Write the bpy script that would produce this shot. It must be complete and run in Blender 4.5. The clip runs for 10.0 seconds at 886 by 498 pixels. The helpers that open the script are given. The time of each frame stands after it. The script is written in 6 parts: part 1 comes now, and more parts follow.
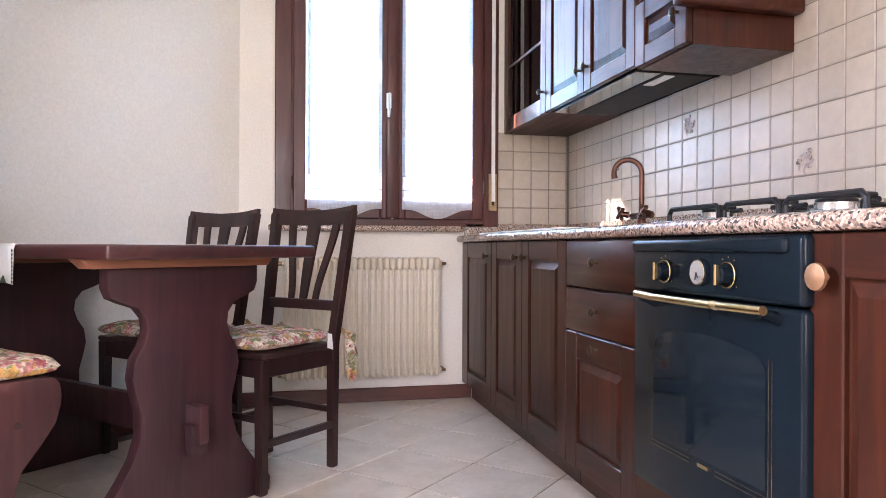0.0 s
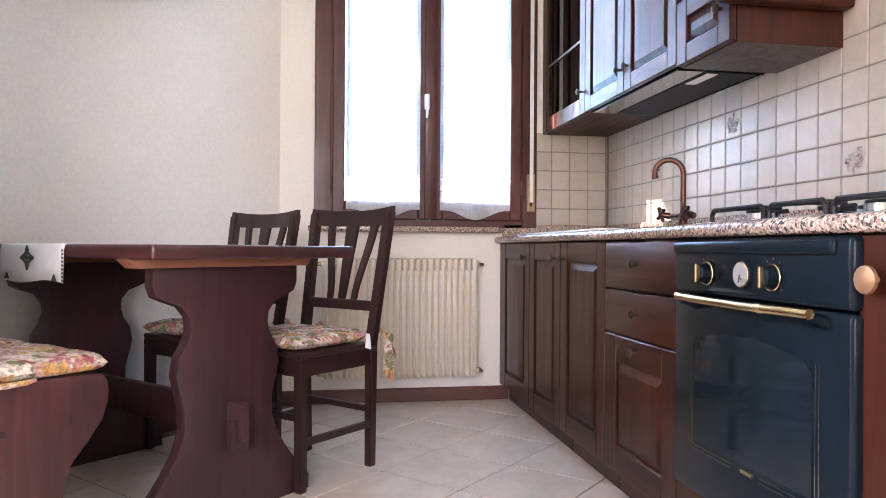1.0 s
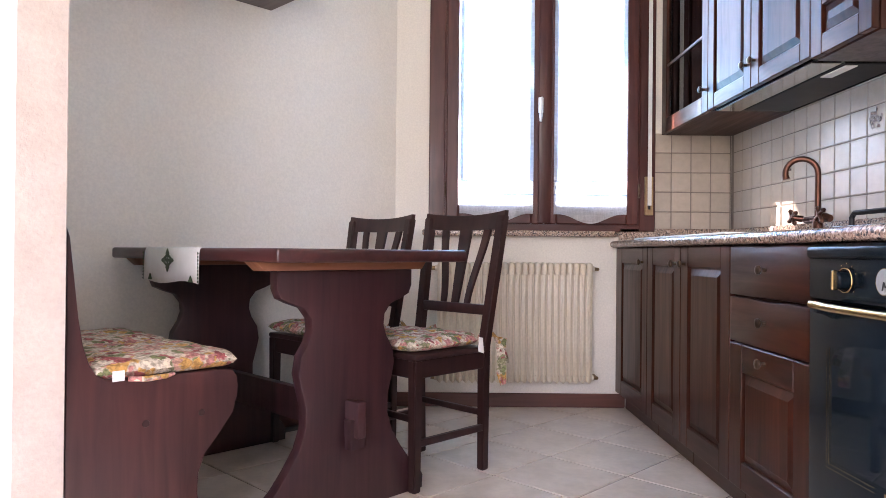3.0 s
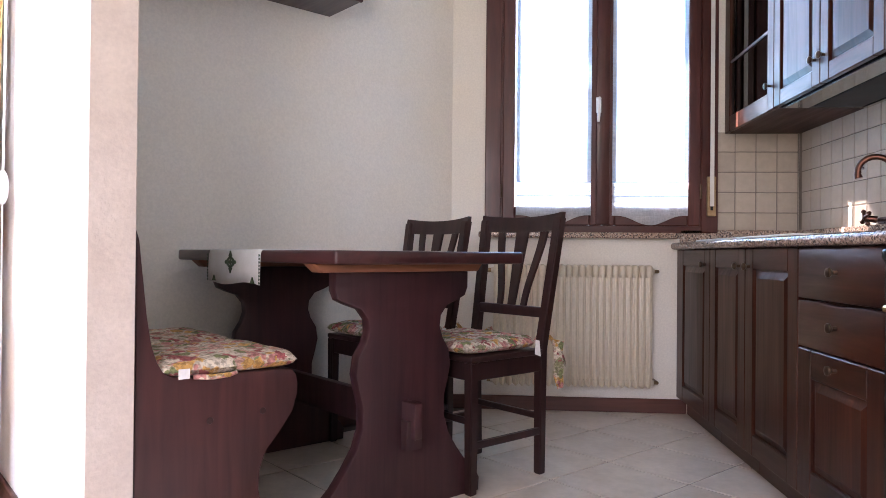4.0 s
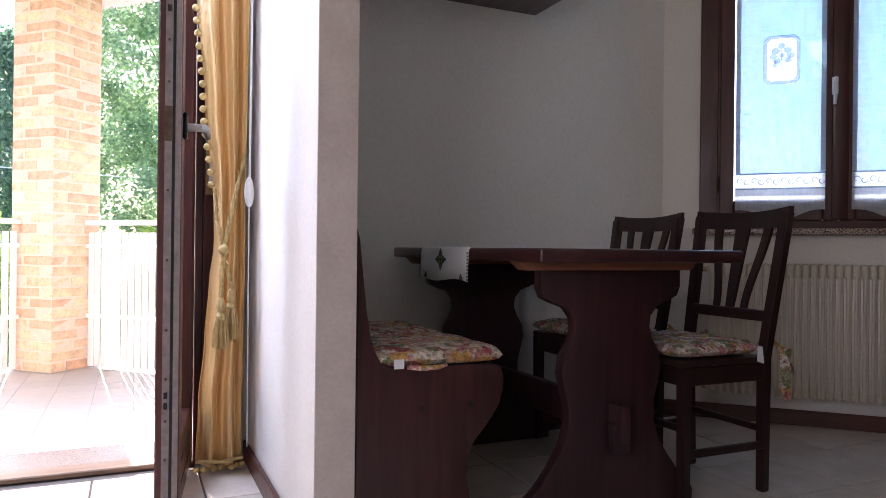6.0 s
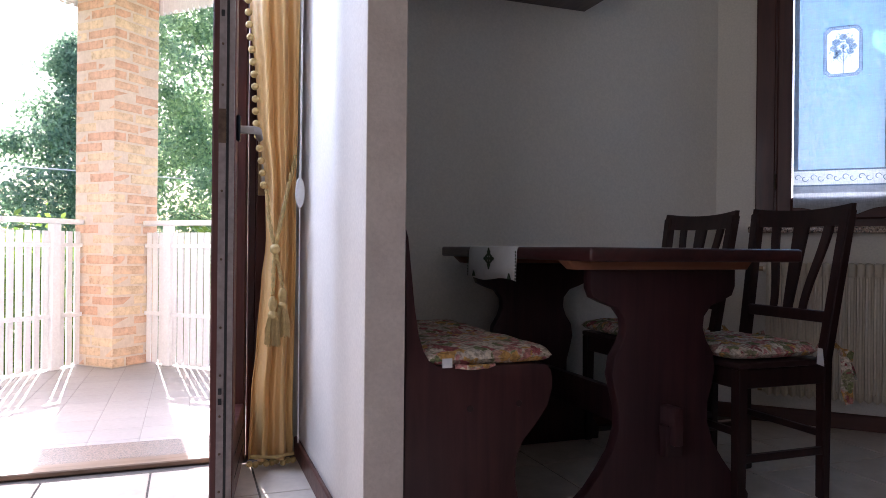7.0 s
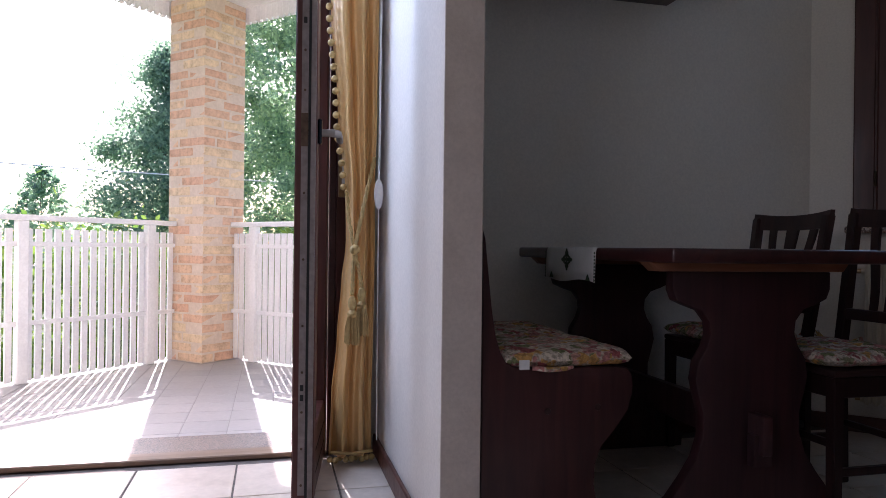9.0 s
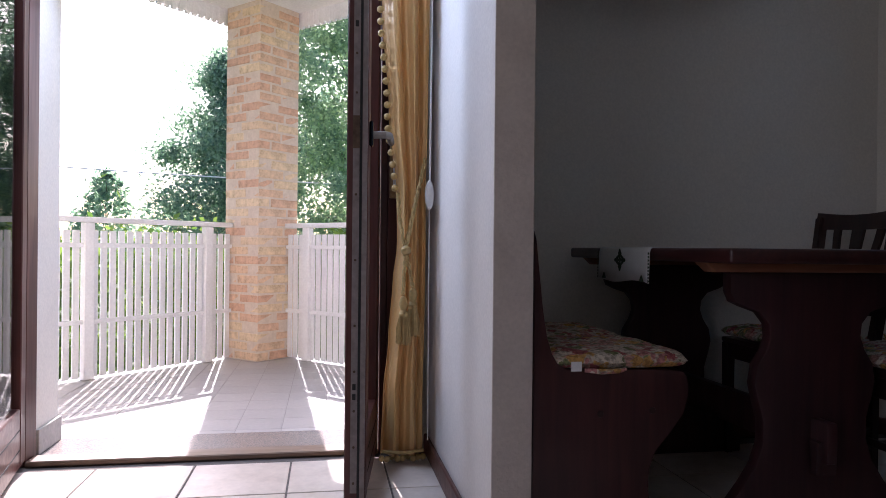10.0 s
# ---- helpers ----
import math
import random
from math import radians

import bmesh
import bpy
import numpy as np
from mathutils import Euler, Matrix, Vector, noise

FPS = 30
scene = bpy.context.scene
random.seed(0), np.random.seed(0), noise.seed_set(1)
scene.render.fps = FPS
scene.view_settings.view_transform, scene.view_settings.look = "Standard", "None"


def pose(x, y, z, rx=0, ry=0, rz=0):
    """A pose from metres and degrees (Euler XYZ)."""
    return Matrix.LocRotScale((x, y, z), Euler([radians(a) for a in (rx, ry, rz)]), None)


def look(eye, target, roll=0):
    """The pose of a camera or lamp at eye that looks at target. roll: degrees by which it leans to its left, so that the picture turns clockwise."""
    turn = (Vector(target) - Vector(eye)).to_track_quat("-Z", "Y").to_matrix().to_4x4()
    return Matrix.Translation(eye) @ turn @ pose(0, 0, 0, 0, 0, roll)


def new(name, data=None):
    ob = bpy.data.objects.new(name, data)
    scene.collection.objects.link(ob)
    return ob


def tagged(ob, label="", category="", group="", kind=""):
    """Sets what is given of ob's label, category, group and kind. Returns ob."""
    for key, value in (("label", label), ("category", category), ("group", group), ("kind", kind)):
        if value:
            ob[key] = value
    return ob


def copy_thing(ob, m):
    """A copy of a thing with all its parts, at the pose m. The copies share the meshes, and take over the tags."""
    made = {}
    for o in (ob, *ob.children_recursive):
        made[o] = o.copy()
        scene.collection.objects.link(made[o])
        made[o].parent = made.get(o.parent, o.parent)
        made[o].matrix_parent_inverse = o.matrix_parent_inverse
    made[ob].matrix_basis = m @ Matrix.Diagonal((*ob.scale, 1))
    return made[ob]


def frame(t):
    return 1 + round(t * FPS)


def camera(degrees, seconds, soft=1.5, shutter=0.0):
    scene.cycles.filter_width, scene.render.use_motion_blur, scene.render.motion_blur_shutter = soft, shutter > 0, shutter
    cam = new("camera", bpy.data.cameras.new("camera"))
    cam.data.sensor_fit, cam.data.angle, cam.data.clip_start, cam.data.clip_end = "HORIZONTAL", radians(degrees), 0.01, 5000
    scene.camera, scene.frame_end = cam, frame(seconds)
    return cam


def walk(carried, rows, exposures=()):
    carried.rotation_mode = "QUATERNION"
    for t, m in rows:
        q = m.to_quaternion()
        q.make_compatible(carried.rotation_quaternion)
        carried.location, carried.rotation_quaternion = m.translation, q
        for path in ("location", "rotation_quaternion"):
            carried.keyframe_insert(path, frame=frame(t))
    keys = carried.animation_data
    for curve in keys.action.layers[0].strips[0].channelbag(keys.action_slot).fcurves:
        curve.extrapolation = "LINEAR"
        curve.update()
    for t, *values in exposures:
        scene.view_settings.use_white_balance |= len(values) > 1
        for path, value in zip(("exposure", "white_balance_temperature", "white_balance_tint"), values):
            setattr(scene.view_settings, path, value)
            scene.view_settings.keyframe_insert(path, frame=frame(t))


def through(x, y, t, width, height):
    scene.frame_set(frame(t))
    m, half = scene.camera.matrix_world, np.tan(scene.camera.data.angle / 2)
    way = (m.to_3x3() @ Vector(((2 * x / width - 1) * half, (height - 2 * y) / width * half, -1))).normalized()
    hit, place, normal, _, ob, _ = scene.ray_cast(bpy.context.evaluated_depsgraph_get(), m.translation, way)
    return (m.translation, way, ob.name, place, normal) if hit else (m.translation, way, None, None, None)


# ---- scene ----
cam = camera(64.8, 10.0, 0.7)
PATH = [
    (0, (-0.028, -0.018, 0.799), (0.4106, 1.9333, 0.7972), 0.21),
    (0.5, (-0.028, -0.018, 0.799), (0.3578, 1.9445, 0.7982), 0.33),
    (1, (-0.028, -0.018, 0.799), (0.3047, 1.9542, 0.7992), 0.37),
    (1.5, (-0.028, -0.018, 0.799), (0.2352, 1.9647, 0.8012), 0.41),
    (2, (-0.028, -0.018, 0.799), (0.153, 1.9739, 0.8056), 0.39),
    (2.5, (-0.028, -0.018, 0.799), (0.0652, 1.9799, 0.8071), 0.48),
    (4, (-0.028, -0.018, 0.799), (-0.1776, 1.9765, 0.813), 0.55),
    (4.5, (-0.028, -0.018, 0.799), (-0.253, 1.9694, 0.8147), 0.53),
    (5, (-0.028, -0.018, 0.799), (-0.3242, 1.96, 0.8154), 0.59),
    (5.5, (-0.028, -0.018, 0.799), (-0.549, 1.9131, 0.8078), 0.73),
    (6, (-0.028, -0.018, 0.799), (-0.7457, 1.849, 0.8007), 0.65),
    (7.5, (-0.028, -0.018, 0.799), (-0.8998, 1.7823, 0.7971), 0.61),
    (8, (-0.028, -0.018, 0.799), (-0.9557, 1.7541, 0.7973), 0.62),
    (8.5, (-0.028, -0.018, 0.799), (-1.0097, 1.7248, 0.7969), 0.6),
    (9, (-0.028, -0.018, 0.799), (-1.0664, 1.6916, 0.7965), 0.66),
    (9.5, (-0.028, -0.018, 0.799), (-1.1271, 1.6533, 0.7966), 0.61),
    (10, (-0.028, -0.018, 0.799), (-1.1876, 1.6118, 0.7966), 0.57),
]
EXPO = [(0, 4.92, 6650, 30), (1.5, 4.94, 6650, 30), (2.5, 4.86, 6650, 30), (4.0, 4.32, 6620, 30), (4.5, 4.06, 6600, 30), (5.0, 3.78, 6550, 30), (5.5, 3.15, 6500, 30), (6.0, 2.68, 6400, 30), (7.5, 2.08, 6150, 29), (8.5, 1.82, 6060, 29), (9.0, 1.62, 6060, 29), (10.0, 1.36, 6060, 29)]
walk(cam, [(t, look(eye, target, roll)) for t, eye, target, roll in PATH], EXPO)

# ---- light and sky ----
SUN_DIR = Vector((0.7645, -0.6447, 0.0)).normalized()  # the way the sunlight travels, seen from above
SUN_ELEV = 38.5
SUN_TRAVEL = Vector((SUN_DIR.x * math.cos(radians(SUN_ELEV)), SUN_DIR.y * math.cos(radians(SUN_ELEV)), -math.sin(radians(SUN_ELEV))))
world = bpy.data.worlds.new("sky")
scene.world = world
world.use_nodes = True
wn = world.node_tree
sky = wn.nodes.new("ShaderNodeTexSky")
sky.sky_type = "NISHITA"
sky.sun_disc = False
sky.sun_elevation = radians(SUN_ELEV)
sky.sun_rotation = math.atan2(-SUN_DIR.x, -SUN_DIR.y)
sky.dust_density = 3.0
wn.nodes["Background"].inputs["Strength"].default_value = 0.13
wn.links.new(sky.outputs["Color"], wn.nodes["Background"].inputs["Color"])
sun_data = bpy.data.lights.new("sun", "SUN")
sun_data.energy = 4.3
sun_data.angle = radians(0.53)
sun_data.color = (1.0, 0.95, 0.87)
sun = new("sun", sun_data)
sun.matrix_world = look((-10, 10, 9), Vector((-10, 10, 9)) + SUN_TRAVEL)


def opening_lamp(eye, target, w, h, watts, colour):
    """An added area lamp that stands in for sky light at an opening."""
    d = bpy.data.lights.new("sky_fill_lamp", "AREA")
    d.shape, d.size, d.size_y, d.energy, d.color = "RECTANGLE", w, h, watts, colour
    o = new("sky_fill_lamp", d)
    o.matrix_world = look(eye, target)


SKY_BLUE = (0.42, 0.70, 1.0)
opening_lamp((0.5, 3.93, 1.64), (0.5, 0.0, 1.5), 1.0, 1.4, 3.8, SKY_BLUE)                  # kitchen window
opening_lamp((-2.56, 1.81, 2.18), (-1.05, 1.55, 1.1), 1.1, 0.30, 15.5, (0.60, 0.79, 1.0))     # head of the balcony door
opening_lamp((-0.9, -2.62, 1.6), (-0.9, 0.0, 1.3), 1.5, 1.3, 3.2, (1.0, 0.92, 0.84))        # unseen opening behind, added to fill the room


# ---- materials ----
def node_mat(name):
    m = bpy.data.materials.new(name)
    m.use_nodes = True
    t = m.node_tree
    return m, t.nodes, t.links, t.nodes["Principled BSDF"]


def ramp(nodes, stops, mode="LINEAR"):
    r = nodes.new("ShaderNodeValToRGB")
    r.color_ramp.interpolation = mode
    els = r.color_ramp.elements
    while len(els) < len(stops):
        els.new(0.5)
    for e, (p, c) in zip(els, stops):
        e.position = p
        e.color = (*c, 1)
    return r


def coords(nodes, links, scale):
    tc = nodes.new("ShaderNodeTexCoord")
    mp = nodes.new("ShaderNodeMapping")
    mp.inputs["Scale"].default_value = scale
    links.new(tc.outputs["Object"], mp.inputs["Vector"])
    return mp.outputs["Vector"]


def noise_tex(nodes, links, vec, scale, detail=4.0, rough=0.55, distort=0.0):
    n = nodes.new("ShaderNodeTexNoise")
    n.inputs["Scale"].default_value = scale
    n.inputs["Detail"].default_value = detail
    n.inputs["Roughness"].default_value = rough
    n.inputs["Distortion"].default_value = distort
    links.new(vec, n.inputs["Vector"])
    return n.outputs["Fac"]


def mixed(nodes, links, a, b, fac, blend="MIX"):
    m = nodes.new("ShaderNodeMix")
    m.data_type = "RGBA"
    m.blend_type = blend
    for sock, val in ((m.inputs[0], fac), (m.inputs[6], a), (m.inputs[7], b)):
        if hasattr(val, "links"):
            links.new(val, sock)
        elif isinstance(val, (int, float)):
            sock.default_value = val
        else:
            sock.default_value = (*val, 1)
    return m.outputs[2]


def bump(nodes, links, height, strength, dist, bsdf):
    b = nodes.new("ShaderNodeBump")
    b.inputs["Strength"].default_value = strength
    b.inputs["Distance"].default_value = dist
    links.new(height, b.inputs["Height"])
    links.new(b.outputs["Normal"], bsdf.inputs["Normal"])


def wood(name, dark, light, grain="z", rough=0.35, coat=0.25, scale=1.0, spec=0.5):
    m, n, l, p = node_mat(name)
    s = {"x": (1.6, 22, 22), "y": (22, 1.6, 22), "z": (22, 22, 1.6)}[grain]
    v = coords(n, l, [a * scale for a in s])
    g = noise_tex(n, l, v, 1.3, 6, 0.6, 0.7)
    big = noise_tex(n, l, coords(n, l, (2.2, 2.2, 2.2)), 1.5, 2)
    col = ramp(n, [(0.3, dark), (0.72, light)])
    l.new(g, col.inputs["Fac"])
    c = mixed(n, l, col.outputs["Color"], [a * 0.62 for a in dark], 0.0)
    bigr = ramp(n, [(0.35, (0.75, 0.75, 0.75)), (0.7, (1.15, 1.1, 1.05))])
    l.new(big, bigr.inputs["Fac"])
    c = mixed(n, l, c, bigr.outputs["Color"], 1.0, "MULTIPLY")
    info = n.new("ShaderNodeObjectInfo")
    rr = ramp(n, [(0.0, (0.86, 0.86, 0.86)), (1.0, (1.12, 1.1, 1.08))])
    l.new(info.outputs["Random"], rr.inputs["Fac"])
    c = mixed(n, l, c, rr.outputs["Color"], 1.0, "MULTIPLY")
    l.new(c, p.inputs["Base Color"])
    ro = ramp(n, [(0.3, (rough + 0.12,) * 3), (0.7, (rough,) * 3)])
    l.new(g, ro.inputs["Fac"])
    l.new(ro.outputs["Color"], p.inputs["Roughness"])
    p.inputs["Coat Weight"].default_value = coat
    p.inputs["Coat Roughness"].default_value = 0.08
    p.inputs["Specular IOR Level"].default_value = spec
    bump(n, l, g, 0.05, 0.002, p)
    return m


def plain(name, c1, c2, scale=8.0, rough=0.5, metal=0.0, bump_s=0.1, bump_d=0.002, fine=60.0, vary=0.0, coat=0.0, rv=1.0, spec=0.5):
    """Two tones mottled at two sizes, with fine relief."""
    m, n, l, p = node_mat(name)
    v = coords(n, l, (1, 1, 1))
    if vary:
        oi = n.new("ShaderNodeObjectInfo")
        sh = n.new("ShaderNodeVectorMath")
        sh.operation = "MULTIPLY_ADD"
        sh.inputs[1].default_value = (37.0, 53.0, 71.0)
        l.new(oi.outputs["Random"], sh.inputs[0])
        l.new(v, sh.inputs[2])
        v = sh.outputs["Vector"]
    a = noise_tex(n, l, v, scale, 4)
    b = noise_tex(n, l, v, fine, 5)
    col = ramp(n, [(0.3, c1), (0.7, c2)])
    l.new(a, col.inputs["Fac"])
    br = ramp(n, [(0.3, (0.93, 0.93, 0.93)), (0.7, (1.05, 1.05, 1.05))])
    l.new(b, br.inputs["Fac"])
    c = mixed(n, l, col.outputs["Color"], br.outputs["Color"], 1.0, "MULTIPLY")
    if vary:
        info = n.new("ShaderNodeObjectInfo")
        rr = ramp(n, [(0.0, (1 - vary,) * 3), (1.0, (1 + vary, 1 + vary * 0.9, 1 + vary * 0.75))])
        l.new(info.outputs["Random"], rr.inputs["Fac"])
        c = mixed(n, l, c, rr.outputs["Color"], 1.0, "MULTIPLY")
    l.new(c, p.inputs["Base Color"])
    ro = ramp(n, [(0.3, (max(rough - 0.06 * rv, 0.02),) * 3), (0.7, (min(rough + 0.08 * rv, 1),) * 3)])
    l.new(a, ro.inputs["Fac"])
    l.new(ro.outputs["Color"], p.inputs["Roughness"])
    p.inputs["Metallic"].default_value = metal
    p.inputs["Coat Weight"].default_value = coat
    p.inputs["Specular IOR Level"].default_value = spec
    if bump_s:
        bump(n, l, b, bump_s, bump_d, p)
    return m


def granite(name, cell=95.0, soft=0.0):
    m, n, l, p = node_mat(name)
    v = coords(n, l, (1, 1, 1))
    vor = n.new("ShaderNodeTexVoronoi")
    vor.inputs["Scale"].default_value = cell
    l.new(v, vor.inputs["Vector"])
    cr = ramp(n, [(0.0, (0.03, 0.028, 0.03)), (0.27, (0.26, 0.17, 0.125)), (0.5, (0.47, 0.345, 0.265)), (0.8, (0.54, 0.445, 0.375)), (0.92, (0.16, 0.14, 0.14))], "CONSTANT")
    l.new(vor.outputs["Color"], cr.inputs["Fac"])
    a = noise_tex(n, l, v, 160, 3)
    ar = ramp(n, [(0.35, (0.55, 0.5, 0.48)), (0.6, (1.1, 1.08, 1.05))])
    l.new(a, ar.inputs["Fac"])
    c = mixed(n, l, cr.outputs["Color"], ar.outputs["Color"], 1.0, "MULTIPLY")
    c = mixed(n, l, c, (0.30, 0.28, 0.27), soft)
    l.new(c, p.inputs["Base Color"])
    p.inputs["Roughness"].default_value = 0.22
    p.inputs["Specular IOR Level"].default_value = 0.5
    return m


def floral(name):
    m, n, l, p = node_mat(name)
    v = coords(n, l, (1, 1, 1))
    wob = n.new("ShaderNodeTexNoise")
    wob.inputs["Scale"].default_value = 32
    wob.inputs["Detail"].default_value = 4
    l.new(v, wob.inputs["Vector"])
    vv = n.new("ShaderNodeVectorMath")
    vv.operation = "MULTIPLY_ADD"
    vv.inputs[1].default_value = (0.085, 0.085, 0.085)
    l.new(wob.outputs["Color"], vv.inputs[0])
    l.new(v, vv.inputs[2])
    vor = n.new("ShaderNodeTexVoronoi")
    vor.inputs["Scale"].default_value = 31
    l.new(vv.outputs["Vector"], vor.inputs["Vector"])
    kinds = ramp(n, [(0.0, (0.36, 0.09, 0.09)), (0.16, (0.52, 0.22, 0.20)), (0.34, (0.58, 0.32, 0.09)), (0.50, (0.20, 0.22, 0.09)), (0.60, (0.68, 0.59, 0.47)), (0.80, (0.55, 0.30, 0.24)), (0.90, (0.24, 0.23, 0.12))], "CONSTANT")
    sep = n.new("ShaderNodeSeparateColor")
    l.new(vor.outputs["Color"], sep.inputs["Color"])
    l.new(sep.outputs["Red"], kinds.inputs["Fac"])
    edge = ramp(n, [(0.0, (1, 1, 1)), (0.50, (1, 1, 1)), (0.70, (0, 0, 0))])
    dist = n.new("ShaderNodeMath")
    dist.operation = "MULTIPLY"
    dist.inputs[1].default_value = 1.0
    l.new(vor.outputs["Distance"], dist.inputs[0])
    l.new(dist.outputs["Value"], edge.inputs["Fac"])
    c = mixed(n, l, (0.57, 0.49, 0.39), kinds.outputs["Color"], edge.outputs["Color"])
    fine = noise_tex(n, l, v, 95, 5)
    fr = ramp(n, [(0.38, (0.42, 0.38, 0.36)), (0.58, (1.12, 1.1, 1.08))])
    l.new(fine, fr.inputs["Fac"])
    c = mixed(n, l, c, fr.outputs["Color"], 0.8, "MULTIPLY")
    l.new(c, p.inputs["Base Color"])
    p.inputs["Roughness"].default_value = 0.85
    weave = noise_tex(n, l, v, 420, 2)
    bump(n, l, weave, 0.25, 0.001, p)
    return m


def sheer(name, colour, through, clear, weave=260.0, density=0.5):
    """Thin cloth: scatters on both sides, lets part of the light straight through."""
    m, n, l, p = node_mat(name)
    out = n["Material Output"]
    d = n.new("ShaderNodeBsdfDiffuse")
    t = n.new("ShaderNodeBsdfTranslucent")
    tr = n.new("ShaderNodeBsdfTransparent")
    a = noise_tex(n, l, coords(n, l, (weave, weave, weave * 0.12)), 1.0, 2)
    b = noise_tex(n, l, coords(n, l, (weave * 0.12, weave, weave)), 1.0, 2)
    both = mixed(n, l, a, b, 0.5)
    cr = ramp(n, [(0.3, [c * 0.8 for c in colour]), (0.65, colour)])
    l.new(both, cr.inputs["Fac"])
    # thicker threads that run across the cloth
    slub = noise_tex(n, l, coords(n, l, (7, 1, 70)), 1.0, 3)
    slub_up = noise_tex(n, l, coords(n, l, (60, 1, 9)), 1.0, 2)
    sr = ramp(n, [(0.38, (0.86, 0.86, 0.86)), (0.55, (1.0, 1.0, 1.0)), (0.68, (1.12, 1.1, 1.08))])
    l.new(mixed(n, l, slub, slub_up, 0.35), sr.inputs["Fac"])
    cloth = mixed(n, l, cr.outputs["Color"], sr.outputs["Color"], 1.0, "MULTIPLY")
    l.new(cloth, d.inputs["Color"])
    l.new(cloth, t.inputs["Color"])
    m1 = n.new("ShaderNodeMixShader")
    m1.inputs[0].default_value = through
    l.new(d.outputs[0], m1.inputs[1])
    l.new(t.outputs[0], m1.inputs[2])
    m2 = n.new("ShaderNodeMixShader")
    fr = ramp(n, [(0.35, (clear * 1.5,) * 3), (0.65, (clear * 0.5,) * 3)])
    l.new(both, fr.inputs["Fac"])
    l.new(fr.outputs["Color"], m2.inputs[0])
    l.new(m1.outputs[0], m2.inputs[1])
    l.new(tr.outputs[0], m2.inputs[2])
    l.new(m2.outputs[0], out.inputs["Surface"])
    n.remove(p)
    return m


def pane_mat(name, tint=(1, 1, 1), gloss=0.5):
    """A thin sheet of glass."""
    m, n, l, p = node_mat(name)
    out = n["Material Output"]
    tr = n.new("ShaderNodeBsdfTransparent")
    tr.inputs["Color"].default_value = (*tint, 1)
    g = n.new("ShaderNodeBsdfGlossy")
    g.inputs["Roughness"].default_value = 0.02
    fr = n.new("ShaderNodeFresnel")
    fr.inputs["IOR"].default_value = 1.5
    mul = n.new("ShaderNodeMath")
    mul.operation = "MULTIPLY"
    mul.inputs[1].default_value = gloss * 2
    l.new(fr.outputs["Fac"], mul.inputs[0])
    mx = n.new("ShaderNodeMixShader")
    l.new(mul.outputs["Value"], mx.inputs[0])
    l.new(tr.outputs[0], mx.inputs[1])
    l.new(g.outputs[0], mx.inputs[2])
    l.new(mx.outputs[0], out.inputs["Surface"])
    n.remove(p)
    return m


def leaf_mat(name, c1, c2):
    m, n, l, p = node_mat(name)
    out = n["Material Output"]
    geo = n.new("ShaderNodeNewGeometry")
    cr = ramp(n, [(0.0, c1), (1.0, c2)])
    l.new(geo.outputs["Random Per Island"], cr.inputs["Fac"])
    l.new(cr.outputs["Color"], p.inputs["Base Color"])
    p.inputs["Roughness"].default_value = 0.45
    t = n.new("ShaderNodeBsdfTranslucent")
    hs = mixed(n, l, cr.outputs["Color"], (1.6, 1.7, 1.2), 1.0, "MULTIPLY")
    l.new(hs, t.inputs["Color"])
    mx = n.new("ShaderNodeMixShader")
    mx.inputs[0].default_value = 0.62
    l.new(p.outputs[0], mx.inputs[1])
    l.new(t.outputs[0], mx.inputs[2])
    l.new(mx.outputs[0], out.inputs["Surface"])
    return m


def brick_mat(name):
    m, n, l, p = node_mat(name)
    info = n.new("ShaderNodeObjectInfo")
    v = coords(n, l, (1, 1, 1))
    cr = ramp(n, [(0.0, (0.62, 0.37, 0.25)), (0.22, (0.65, 0.42, 0.285)), (0.42, (0.67, 0.475, 0.32)), (0.52, (0.69, 0.525, 0.345)), (0.78, (0.71, 0.555, 0.37)), (0.9, (0.66, 0.44, 0.30)), (1.0, (0.59, 0.335, 0.225))])
    l.new(info.outputs["Random"], cr.inputs["Fac"])
    a = noise_tex(n, l, v, 28, 5, 0.65)
    ar = ramp(n, [(0.28, (0.68, 0.64, 0.60)), (0.5, (1.0, 1.0, 1.0)), (0.72, (1.2, 1.2, 1.16))])
    l.new(a, ar.inputs["Fac"])
    c = mixed(n, l, cr.outputs["Color"], ar.outputs["Color"], 1.0, "MULTIPLY")
    l.new(c, p.inputs["Base Color"])
    p.inputs["Roughness"].default_value = 0.9
    b = noise_tex(n, l, v, 120, 4)
    bump(n, l, b, 0.5, 0.004, p)
    return m


WALL = plain("wall_plaster", (0.78, 0.725, 0.635), (0.82, 0.77, 0.685), 2.0, 0.9, bump_s=0.12, bump_d=0.002, fine=110)
WHITE_WALL = plain("white_plaster", (0.76, 0.72, 0.66), (0.81, 0.77, 0.71), 2.5, 0.8, bump_s=0.22, bump_d=0.002, fine=120)
# darker than WHITE_WALL: shade on the end face is put into the beige
END_SHADE_PLASTER = plain("shade_toned_beige_plaster", (0.50, 0.425, 0.37), (0.58, 0.505, 0.445), 9, 0.9, bump_s=0.45, bump_d=0.003, fine=90)
CEIL = plain("ceiling_paint", (0.78, 0.77, 0.75), (0.82, 0.81, 0.79), 2.0, 0.9)
CAB = wood("walnut_stained_cabinet", (0.021, 0.0052, 0.0028), (0.066, 0.0170, 0.0078), "z", 0.30, 0.12, spec=0.24)
CAB_H = wood("walnut_stained_cabinet_cross", (0.021, 0.0052, 0.0028), (0.066, 0.0170, 0.0078), "y", 0.30, 0.12, spec=0.24)
CAB_IN = wood("cabinet_carcass", (0.03, 0.011, 0.008), (0.06, 0.022, 0.013), "y", 0.5, 0.0, spec=0.25)
